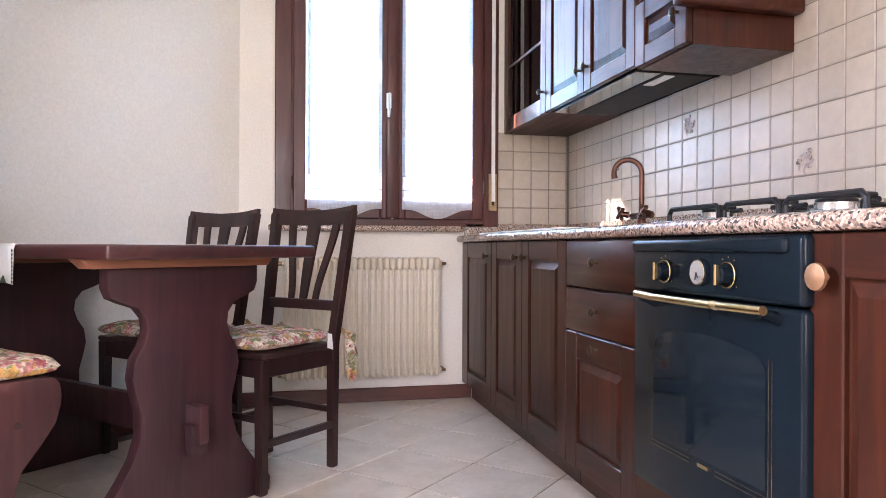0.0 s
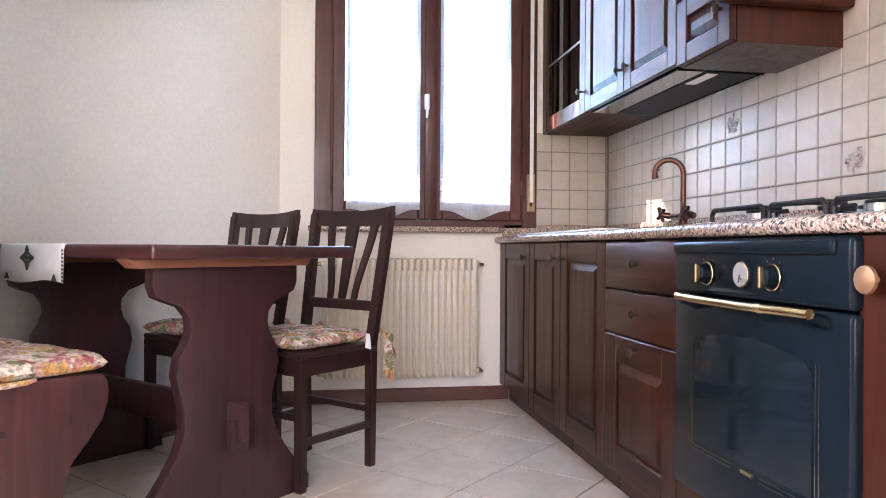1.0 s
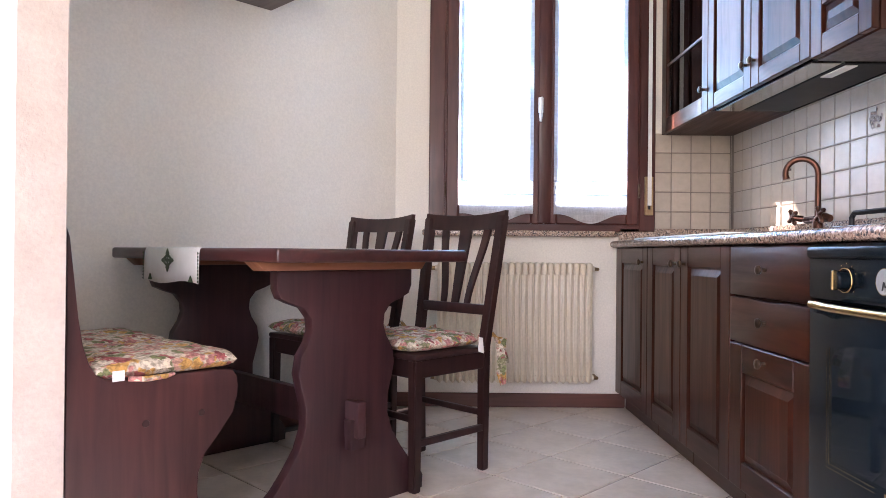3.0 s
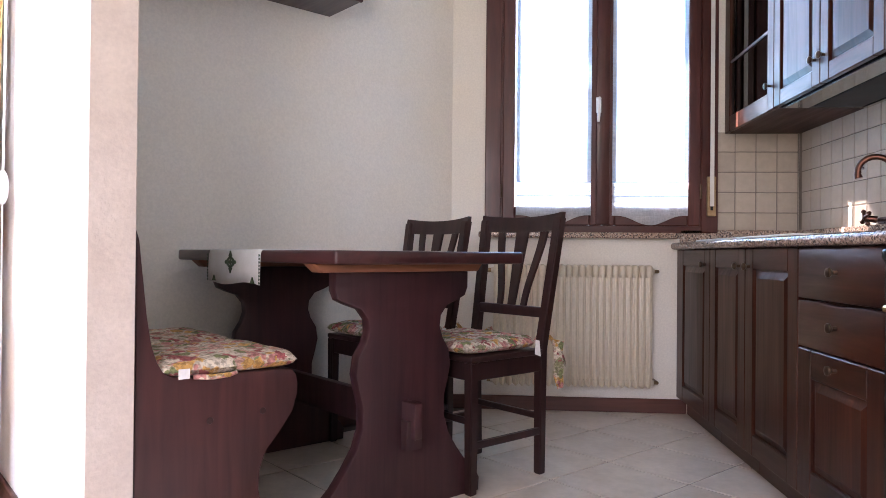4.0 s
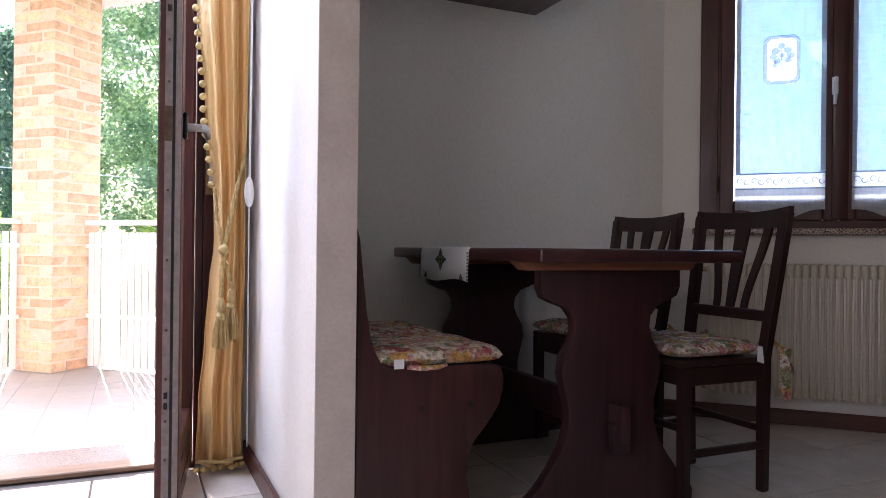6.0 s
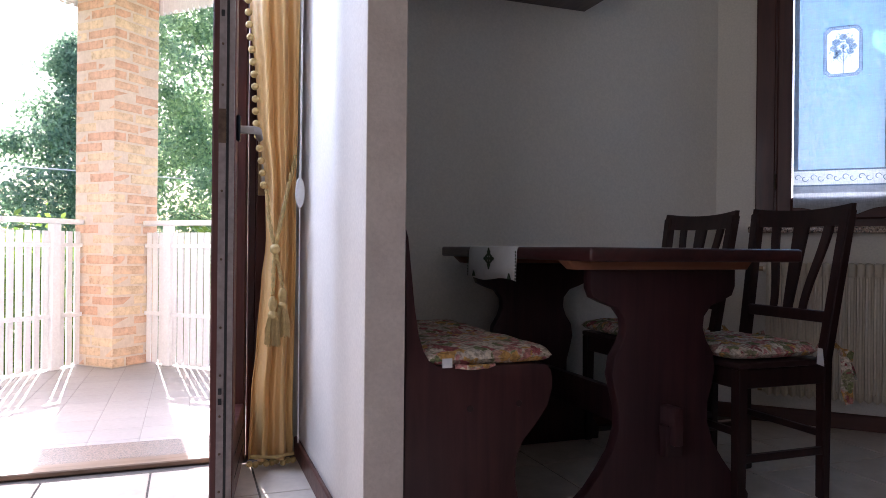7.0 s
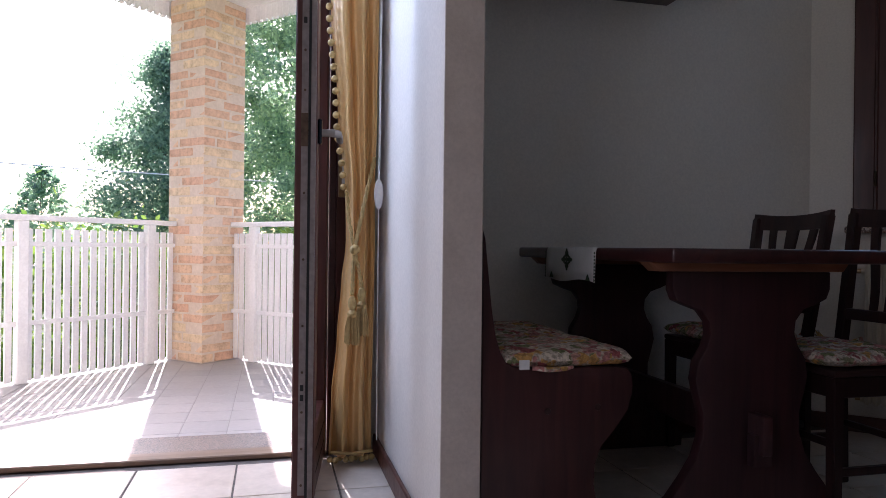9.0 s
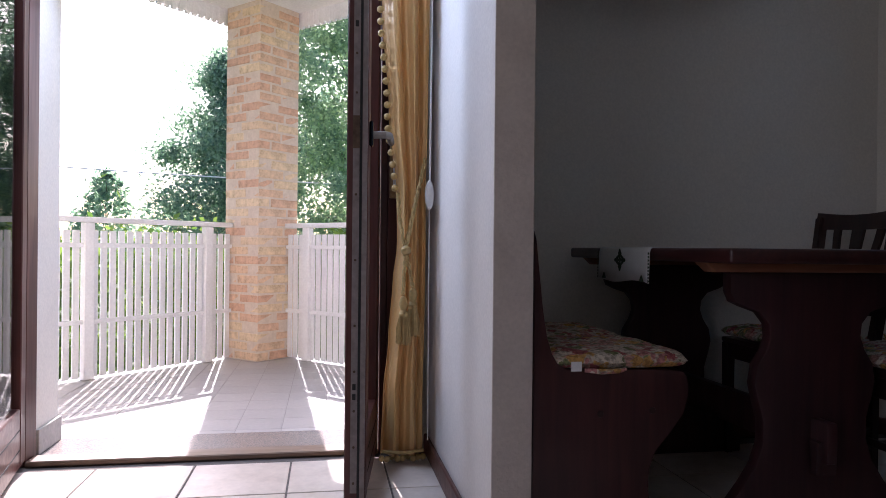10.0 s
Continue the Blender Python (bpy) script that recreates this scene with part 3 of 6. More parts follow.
    # embroidered medallion with a small rose tree
    out = [(cx - w2 + k, cz - h2), (cx + w2 - k, cz - h2), (cx + w2, cz - h2 + k), (cx + w2, cz + h2 - k), (cx + w2 - k, cz + h2), (cx - w2 + k, cz + h2), (cx - w2, cz + h2 - k), (cx - w2, cz - h2 + k)]
    b = B()
    vs = [b.verts.new((p[0], y - 0.006, p[1])) for p in out]
    b.faces.new(vs)
    med = part("medallion", b, MEDAL, c, "white medallion embroidered with a rose tree")
    # braided border: a band between two cords, with pale stitches
    inn = [(cx + (p[0] - cx) * 0.84, cz + (p[1] - cz) * 0.89) for p in out]
    b = B()
    ro = [b.verts.new((p[0], y - 0.0075, p[1])) for p in out]
    ri = [b.verts.new((p[0], y - 0.0075, p[1])) for p in inn]
    for i in range(8):
        b.faces.new((ro[i], ro[(i + 1) % 8], ri[(i + 1) % 8], ri[i]))
    border = part("border", b, BRAID, med, "pale blue braided border")
    for ring in (out, inn):
        b = B()
        tube(b, [(p[0], y - 0.008, p[1]) for p in ring], 0.0016, 6, True)
        part("cord", b, BLUE_YARN, border)
    b = B()
    for i in range(8):
        p, q = [Vector(((o[0] + n[0]) / 2, y - 0.009, (o[1] + n[1]) / 2)) for o, n in ((out[i], inn[i]), (out[(i + 1) % 8], inn[(i + 1) % 8]))]
        m = max(2, round((q - p).length / 0.0085))
        for j in range(m):
            o = p.lerp(q, (j + 0.5) / m)
            box(b, o.x - 0.0018, o.x + 0.0018, o.y, o.y + 0.001, o.z - 0.0018, o.z + 0.0018)
    part("stitches", b, MEDAL, border)
    # rose tree: stem, branches, seven roses with leaves
    b = B()
    yy = y - 0.009
    tube(b, [(cx + 0.003, yy, cz - 0.098), (cx + 0.001, yy, cz - 0.07), (cx + 0.003, yy, cz - 0.045), (cx, yy, cz - 0.02), (cx, yy, cz + 0.03)], 0.0014, 5)
    part("stem", b, BLUE_YARN, med)
    for dx, dz, r in ((0.0, 0.058, 0.0125), (-0.029, 0.034, 0.0135), (0.027, 0.037, 0.0125), (-0.040, 0.006, 0.012), (0.041, 0.010, 0.013), (-0.022, -0.016, 0.0125), (0.030, -0.014, 0.011), (-0.030, -0.036, 0.009), (0.002, 0.012, 0.010)):
        r *= 1.25
        px, pz = cx + dx * 0.92, cz + 0.010 + dz * 0.92
        b = B()
        prism(b, [(px + r * (1 + 0.10 * math.cos(7 * q)) * math.cos(q), pz + r * (0.9 + 0.10 * math.cos(7 * q)) * math.sin(q)) for q in [2 * math.pi * j / 28 for j in range(28)]], "y", yy - 0.001, yy + 0.001)
        for a in (0.6 + dx * 20, 2.4 + dx * 30, 4.4 + dx * 10):
            ca, sa = math.cos(a), math.sin(a)
            leaf = [(1.0, 0), (1.5, 0.22), (1.95, 0.0), (1.5, -0.22)]
            vs = [b.verts.new((px + r * (k0 * ca - k1 * sa), yy, pz + r * (k0 * sa + k1 * ca))) for k0, k1 in leaf]
            b.faces.new(vs)
        rose = part("rose", b, BLUE_YARN, med)
        b = B()
        tube(b, [(px + r * 0.72 * (1 - j / 15) * math.cos(j * 0.85), yy - 0.002, pz + r * 0.72 * (1 - j / 15) * math.sin(j * 0.85)) for j in range(14)], 0.0008, 4)
        part("swirl", b, MEDAL, rose)
        b = B()
        tube(b, [(cx + 0.002, yy, cz - 0.045 + dz * 0.3), (cx + dx * 0.6, yy, cz - 0.012 + dz * 0.75), (px, yy, pz)], 0.0009, 4)
        part("branch", b, BLUE_YARN, med)


sash_curtain(0.074, 0.452, True)
sash_curtain(0.558, 0.933, False)


def shutter_belt(name, x, z0, z1, ztop, yy, diag, label):
    t = thing(name, label, "shutter belt", (x, yy, z0), diag)
    b = B()
    box(b, x - 0.022, x + 0.022, yy - 0.014, yy, z0, z1, 0.003)
    part("belt_plate", b, OLD_BRASS, t, "tarnished brass winder plate")
    b = B()
    box(b, x - 0.006, x + 0.006, yy - 0.018, yy - 0.0142, z0 + 0.03, z1 - 0.02, 0.001)
    part("slot", b, RUBBER, t)
    b = B()
    box(b, x - 0.010, x + 0.010, yy - 0.023, yy - 0.0185, z0 + 0.05, ztop, 0.001)
    part("belt", b, LINEN, t, "pale grey woven belt")


shutter_belt("shutter_belt", 1.052, 1.0, 1.2, 2.44, YW - 0.03, False, "pale woven roller shutter belt on a brass plate")


# ---- radiator ----
def radiator():
    r = thing("radiator", "cream enamelled column radiator under the window", "radiator", (0.35, YW - 0.07, 0.10))
    n, x0, x1 = 24, -0.036, 0.752
    step = (x1 - x0) / n
    yc = YW - 0.075
    b = B()
    cx = x0 + step / 2
    w = step * 0.485
    for dy in (-0.030, 0.030):
        box(b, cx - w * 0.45, cx + w * 0.45, yc + dy - 0.013, yc + dy + 0.013, 0.142, 0.73, 0.006, 3)
    box(b, cx - w, cx + w, yc - 0.044, yc + 0.044, 0.685, 0.752, 0.014, 3)
    box(b, cx - w, cx + w, yc - 0.038, yc + 0.038, 0.145, 0.185, 0.012, 3)
    box(b, cx - step * 0.49, cx + step * 0.49, yc - 0.031, yc + 0.031, 0.165, 0.725, 0.004, 2)
    first = part("section", b, RADIATOR, r)
    for i in range(1, n):
        o = first.copy()
        scene.collection.objects.link(o)
        o.location.x += step * i
    for z in (0.72, 0.165):
        b = B()
        tube(b, [(x0 - 0.012, yc, z), (x1 + 0.012, yc, z)], 0.016, 12)
        part("manifold", b, RADIATOR, r)
        b = B()
        tube(b, [(x1 + 0.012, yc, z), (x1 + 0.03, yc, z), (x1 + 0.03, YW, z)], 0.009, 10)
        part("valve", b, OLD_BRASS, r)
        b = B()
        tube(b, [(x0 - 0.03, yc, z), (x0 - 0.01, yc, z)], 0.011, 10)
        part("plug", b, OLD_BRASS, r)
    for x in (0.1, 0.6):
        b = B()
        box(b, x - 0.012, x + 0.012, yc + 0.03, YW, 0.60, 0.63)
        part("bracket", b, RADIATOR, r)


radiator()

# ---- base units ----
XF = 0.89        # door faces
ZB, ZT = 0.087, 0.830


def knob(parent, x, y, z, mat=DARK_KNOB, r=0.014):
    b = B()
    lathe(b, [(0, 0.006), (0.012, 0.0055), (0.016, r * 0.75), (0.020, r), (0.026, r * 0.96), (0.029, r * 0.5), (0.030, 0.0)], (x, y, z), (-1, 0, 0), 16)
    return part("knob", b, mat, parent)


def panel_door(parent, x, y0, y1, z0, z1, knob_at=None, rail=0.075, mat=None, name="door", arch=True, knob_mat=DARK_KNOB, kr=0.014):
    """A raised-panel door facing -x; its face lies at x."""
    mat = mat or CAB
    t = 0.022
    g = 0.0015
    y0, y1, z0, z1 = y0 + g, y1 - g, z0 + g, z1 - g
    b = B()
    ya, yb, za, zb = y0 + rail, y1 - rail, z0 + rail, z1 - rail
    box(b, x + 0.012, x + t, ya - 0.004, yb + 0.004, za - 0.004, zb + 0.004)
    m = 0.030
    # raised field with a sloping border
    lo = [(x + 0.0119, ya + 0.006, za + 0.006), (x + 0.0119, yb - 0.006, za + 0.006), (x + 0.0119, yb - 0.006, zb - 0.006), (x + 0.0119, ya + 0.006, zb - 0.006)]
    hi = [(x + 0.002, ya + m, za + m), (x + 0.002, yb - m, za + m), (x + 0.002, yb - m, zb - m), (x + 0.002, ya + m, zb - m)]
    b.faces.new([b.verts.new(p) for p in hi])
    for i in range(4):
        j = (i + 1) % 4
        b.faces.new([b.verts.new(p) for p in (lo[i], lo[j], hi[j], hi[i])])
    door = part(name, b, mat, parent)
    for a, c in ((y0, y0 + rail), (y1 - rail, y1)):
        simple("stile", [(x, x + t, a, c, z0, z1)], mat, door, b=0.003)
    for a, c in ((z0, z0 + rail), (z1 - rail, z1)):
        simple("rail", [(x + 0.0006, x + t, y0 + rail, y1 - rail, a, c)], CAB_H, door, b=0.003)
    if knob_at:
        knob(door, x, *knob_at, knob_mat, kr)
    return door


def wavy_front(parent, x, y0, y1, z0, z1, kz):
    """A drawer front whose upper edge is cut in a shallow wave."""
    b = B()
    n = 24
    y0, y1 = y0 + 0.0015, y1 - 0.0015
    pts = [(y0, z0), (y1, z0)]
    for i in range(n + 1):
        k = i / n
        pts.append((y1 + (y0 - y1) * k, z1 - 0.004 + 0.003 * math.sin(k * 3 * math.pi) * (1 if 0.2 < k < 0.8 else 0.2)))
    prism(b, pts, "x", x, x + 0.022, 0.004)
    d = part("drawer", b, CAB_H, parent)
    knob(d, x, (y0 + y1) / 2, kz)
    return d


def base_unit(y0, y1, label):
    u = thing("base_cabinet", label, "kitchen cabinet", (1.19, (y0 + y1) / 2, 0), group="base units")
    simple("body", [(XF + 0.024, XW, y0 + 0.001, y1 - 0.001, ZB, ZT)], CAB_IN, u, b=0.0)
    simple("plinth", [(0.945, 0.962, y0 + 0.001, y1 - 0.001, 0, ZB - 0.002)], CAB_H, u)
    return u


u = base_unit(3.055, 3.60, "dark walnut base cabinet with a raised-panel door in the corner")
panel_door(u, XF, 3.055, 3.56, ZB, ZT, (3.118, 0.764))
simple("filler", [(XF + 0.002, XF + 0.024, 3.562, 3.60, ZB, ZT)], CAB, u)
u = base_unit(2.63, 3.055, "dark walnut sink cabinet with a raised-panel door")
panel_door(u, XF, 2.63, 3.055, ZB, ZT, (2.685, 0.764))
u = base_unit(2.18, 2.63, "dark walnut sink cabinet with a raised-panel door")
panel_door(u, XF, 2.18, 2.63, ZB, ZT, (2.585, 0.764))
u = base_unit(1.697, 2.18, "dark walnut drawer cabinet with two drawers over a panelled door")
wavy_front(u, XF, 1.697, 2.18, 0.678, ZT, 0.758)
wavy_front(u, XF, 1.697, 2.18, 0.534, 0.674, 0.608)
d = panel_door(u, XF, 1.697, 2.18, ZB, 0.530, (1.94, 0.493), 0.085)
u = base_unit(1.065, 1.697, "dark walnut oven housing around the built-in oven")
simple("oven_plinth", [(XF, XF + 0.022, 1.068, 1.694, ZB, 0.198)], CAB_H, u)
u = base_unit(0.52, 1.065, "walnut base cabinet with a raised-panel door beside the oven")
panel_door(u, XF, 0.52, 1.063, ZB, ZT, (1.020, 0.752), 0.078, knob_mat=KNOB_COPPER, kr=0.025)
u = base_unit(-0.05, 0.52, "walnut base cabinet with a raised-panel door")
panel_door(u, XF, -0.05, 0.52, ZB, ZT, (0.02, 0.752))

bm = B()
prof = [(0.862 + 0.017 - 0.017 * math.cos(a), 0.849 - 0.017 * math.sin(a)) for a in [math.pi / 2 - math.pi * i / 8 for i in range(9)]]
prof = [(XW - 0.001, 0.832), *prof, (XW - 0.001, 0.866)]
prism(bm, prof, "y", -0.08, YW - 0.004)
wt = thing("worktop", "speckled pink and black granite worktop with a rounded edge", "worktop", (1.18, 1.8, 0.832))
part("slab", bm, GRANITE, wt)
simple("upstand", [(XW - 0.021, XW - 0.001, -0.08, YW - 0.025, 0.8662, 0.932)], GRANITE, wt, "granite upstand", 0.003)
simple("upstand", [(0.905, XW - 0.001, YW - 0.024, YW - 0.004, 0.8662, 0.932)], GRANITE, wt, "granite upstand", 0.003)


def sink():
    s = thing("kitchen_sink", "white inset kitchen sink with a raised rim and drainer", "sink", (1.15, 2.85, 0.866))
    x0, x1, y0, y1 = 0.915, 1.40, 2.28, 3.36
    b = B()
    box(b, x0, x0 + 0.04, y0, y1, 0.8664, 0.876, 0.004, 2)
    box(b, x1 - 0.06, x1, y0, y1, 0.8664, 0.876, 0.004, 2)
    box(b, x0 + 0.04, x1 - 0.06, y0, y0 + 0.03, 0.8664, 0.876, 0.004, 2)
    box(b, x0 + 0.04, x1 - 0.06, y1 - 0.03, y1, 0.8664, 0.876, 0.004, 2)
    box(b, x0 + 0.04, x1 - 0.06, 2.78, 2.82, 0.8664, 0.875, 0.004, 2)
    part("rim", b, WHITE_PL, s)
    b = B()
    box(b, x0 + 0.03, x1 - 0.05, y0 + 0.02, y1 - 0.02, 0.8662, 0.868)
    part("basin", b, STEEL, s)


sink()


def faucet():
    x, y = 1.30, 2.425
    f = thing("faucet", "aged copper two-handle kitchen faucet with a gooseneck spout", "faucet", (x, y, 0.876))
    b = B()
    lathe(b, [(0, 0.030), (0.012, 0.028), (0.02, 0.018), (0.05, 0.016), (0.06, 0.013)], (x, y, 0.876), (0, 0, 1), 18)
    part("body", b, COPPER, f)
    b = B()
    pts = [(x, y, 0.93), (x, y, 1.09)]
    for i in range(13):
        a = math.pi * i / 12 * 1.12
        pts.append((x - 0.048 + 0.048 * math.cos(a), y + 0.02 - 0.02 * math.cos(a), 1.09 + 0.052 * math.sin(a)))
    tube(b, pts, [0.011, 0.010] + [0.010] * 11 + [0.011, 0.013], 14)
    part("spout", b, COPPER, f)
    b = B()
    tube(b, [(x, y - 0.075, 0.928), (x, y + 0.075, 0.928)], 0.013, 12)
    part("bridge", b, COPPER, f)
    for sy in (-1, 1):
        b = B()
        c = Vector((x - 0.012, y + sy * 0.078, 0.932))
        tube(b, [c, c + Vector((-0.03, sy * 0.012, 0.006))], [0.013, 0.010], 12)
        c = c + Vector((-0.034, sy * 0.013, 0.007))
        for k in range(4):
            a = radians(45 + 90 * k + 12)
            e = c + Vector((0.004, 0.032 * math.cos(a), 0.032 * math.sin(a)))
            tube(b, [c, c + (e - c) * 0.6, c + (e - c) * 0.8, e], [0.007, 0.006, 0.009, 0.0055], 10)
        part("cross_handle", b, COPPER, f)


faucet()


def hob():
    h = thing("gas_hob", "stainless gas hob with black cast iron pan supports", "hob", (1.19, 1.38, 0.866))
    simple("hob_plate", [(0.965, 1.43, 1.045, 1.762, 0.8664, 0.874)], STEEL, h, b=0.003)
    spots = [(1.08, 1.625, 0.036), (1.33, 1.625, 0.028), (1.08, 1.21, 0.042), (1.33, 1.21, 0.034), (1.2, 1.39, 0.03)]
    for x, y, r in spots:
        b = B()
        lathe(b, [(0, r * 1.25), (0.006, r * 1.2), (0.008, r), (0.022, r), (0.023, r * 0.8)], (x, y, 0.874), (0, 0, 1), 20)
        bn = part("burner", b, STEEL, h)
        b = B()
        lathe(b, [(0, r * 0.95), (0.006, r * 0.95), (0.009, r * 0.7), (0.0095, 0)], (x, y, 0.897), (0, 0, 1), 20)
        part("burner_cap", b, IRON, bn)

    def bar(p):
        q = B()
        tube(q, p, 0.0068, 8)
        part("pan_support", q, IRON, h, "black cast iron pan support bar")
    z0, z1 = 0.8745, 0.908
    for y0, y1 in ((1.515, 1.742), (1.30, 1.495), (1.065, 1.28)):
        for x in (1.015, 1.395):
            bar([(x, y0, z0), (x, y0, z1 - 0.012), (x, y0 + 0.012, z1), (x, y1 - 0.012, z1), (x, y1, z1 - 0.012), (x, y1, z0)])
        ym = (y0 + y1) / 2
        bar([(1.015, ym, z1), (1.06, ym, z1 + 0.003), (1.14, ym, z1 + 0.003)])
        bar([(1.395, ym, z1), (1.35, ym, z1 + 0.003), (1.27, ym, z1 + 0.003)])
        bar([(1.205, y0, z0), (1.205, y0, z1 - 0.010), (1.205, y0 + 0.010, z1), (1.205, y0 + 0.05, z1)])
        bar([(1.205, y1, z0), (1.205, y1, z1 - 0.010), (1.205, y1 - 0.010, z1), (1.205, y1 - 0.05, z1)])


hob()


def oven():
    y0, y1 = 1.050, 1.674
    x = 0.868
    o = thing("built_in_oven", "black enamelled rustic built-in oven with brass trim", "oven", (1.17, 1.38, 0.2))
    simple("body", [(XF + 0.024, 1.44, y0 + 0.02, y1 - 0.02, 0.2, 0.82)], BLACK, o)
    b = B()
    box(b, x, XF + 0.022, y0, y1, 0.694, 0.828, 0.012, 3)
    cp = part("control_panel", b, BLACK, o)
    b = B()
    box(b, x - 0.012, x + 0.01, y0 + 0.035, y1 - 0.012, 0.792, 0.823, 0.010, 4)
    part("ridge", b, BLACK, cp)
    b = B()
    box(b, x + 0.002, XF + 0.022, y0, y1, 0.202, 0.690, 0.010, 3)
    dr = part("oven_door", b, BLACK, o)
    # glass with an arched head
    ya, yb, za, zb = 1.150, 1.565, 0.335, 0.590
    pts = [(ya, za), (yb, za)]
    for i in range(17):
        k = i / 16
        pts.append((yb + (ya - yb) * k, zb + 0.022 * math.sin(math.pi * k) - (0.02 if i in (0, 16) else 0.0)))
    b = B()
    prism(b, pts, "x", x - 0.0005, x + 0.004)
    part("oven_glass", b, BLACK_GLASS, dr, "dark glass with an arched head")
    for off in (0.010, 0.020):
        b = B()
        pp = [(x - 0.001, yb + off, zb + 0.0), (x - 0.001, yb + off, za - off), (x - 0.001, (ya + yb) / 2 + 0.05, za - off)]
        tube(b, pp, 0.0005, 5)
        tube(b, [(x - 0.001, ya - off, zb), (x - 0.001, ya - off, za - off), (x - 0.001, (ya + yb) / 2 - 0.05, za - off)], 0.0005, 5)
        part("gilt_line", b, BRASS, dr)
    b = B()
    box(b, x - 0.0012, x + 0.003, 1.335, 1.375, za - 0.019, za - 0.011)
    part("maker_plate", b, BRASS, dr, "small gilt plate")
    b = B()
    tube(b, [(x - 0.038, 1.585, 0.688), (x - 0.041, 1.5, 0.685), (x - 0.042, 1.3, 0.684), (x - 0.040, 1.105, 0.686)], 0.0095, 14)
    hn = part("handle", b, BRASS, dr, "polished brass bar handle")
    for y in (1.57, 1.12):
        b = B()
        tube(b, [(x + 0.006, y, 0.668), (x - 0.015, y, 0.676), (x - 0.036, y, 0.679)], [0.014, 0.011, 0.009], 10)
        part("bracket", b, BLACK, hn)
    for y in (1.511, 1.266):
        b = B()
        lathe(b, [(0, 0.027), (0.004, 0.027), (0.005, 0.022), (0.024, 0.020), (0.027, 0.016), (0.0275, 0)], (x, y, 0.746), (-1, 0, 0), 22)
        kn = part("oven_knob", b, BLACK, cp)
        b = B()
        box(b, x - 0.034, x - 0.022, y - 0.004, y + 0.004, 0.724, 0.768, 0.002)
        part("pointer", b, BRASS, kn)
        b = B()
        ring = [(x - 0.0045, y + 0.027 * math.cos(a), 0.746 + 0.027 * math.sin(a)) for a in [2 * math.pi * i / 24 for i in range(24)]]
        tube(b, ring, 0.002, 6, True)
        part("collar", b, BRASS, kn)
        for q in range(9):
            a = radians(-130 + 32 * q)
            b = B()
            box(b, x - 0.0012, x + 0.002, y + 0.037 * math.sin(a) - 0.0015, y + 0.037 * math.sin(a) + 0.0015, 0.746 + 0.037 * math.cos(a) - 0.0015, 0.746 + 0.037 * math.cos(a) + 0.0015)
            part("dial_mark", b, BRASS, cp)
    b = B()
    lathe(b, [(0, 0.032), (0.006, 0.031), (0.009, 0.027), (0.0092, 0.0)], (x, 1.366, 0.748), (-1, 0, 0), 26)
    ck = part("clock", b, BLACK, cp, "round black-rimmed clock")
    b = B()
    tube(b, [(x - 0.009, 1.366 + 0.0272 * math.cos(a), 0.748 + 0.0272 * math.sin(a)) for a in [2 * math.pi * i / 28 for i in range(28)]], 0.0013, 6, True)
    part("clock_ring", b, BRASS, ck)
    b = B()
    lathe(b, [(0, 0.026), (0.001, 0.026), (0.0012, 0)], (x - 0.0094, 1.366, 0.748), (-1, 0, 0), 26)
    part("clock_face", b, DIAL, ck)
    for a, ln in ((2.9, 0.018), (3.6, 0.013)):
        b = B()
        tube(b, [(x - 0.0112, 1.366, 0.748), (x - 0.0112, 1.366 + ln * math.sin(a), 0.748 + ln * math.cos(a))], 0.0014, 5)
        part("clock_hand", b, RUBBER, ck)


oven()


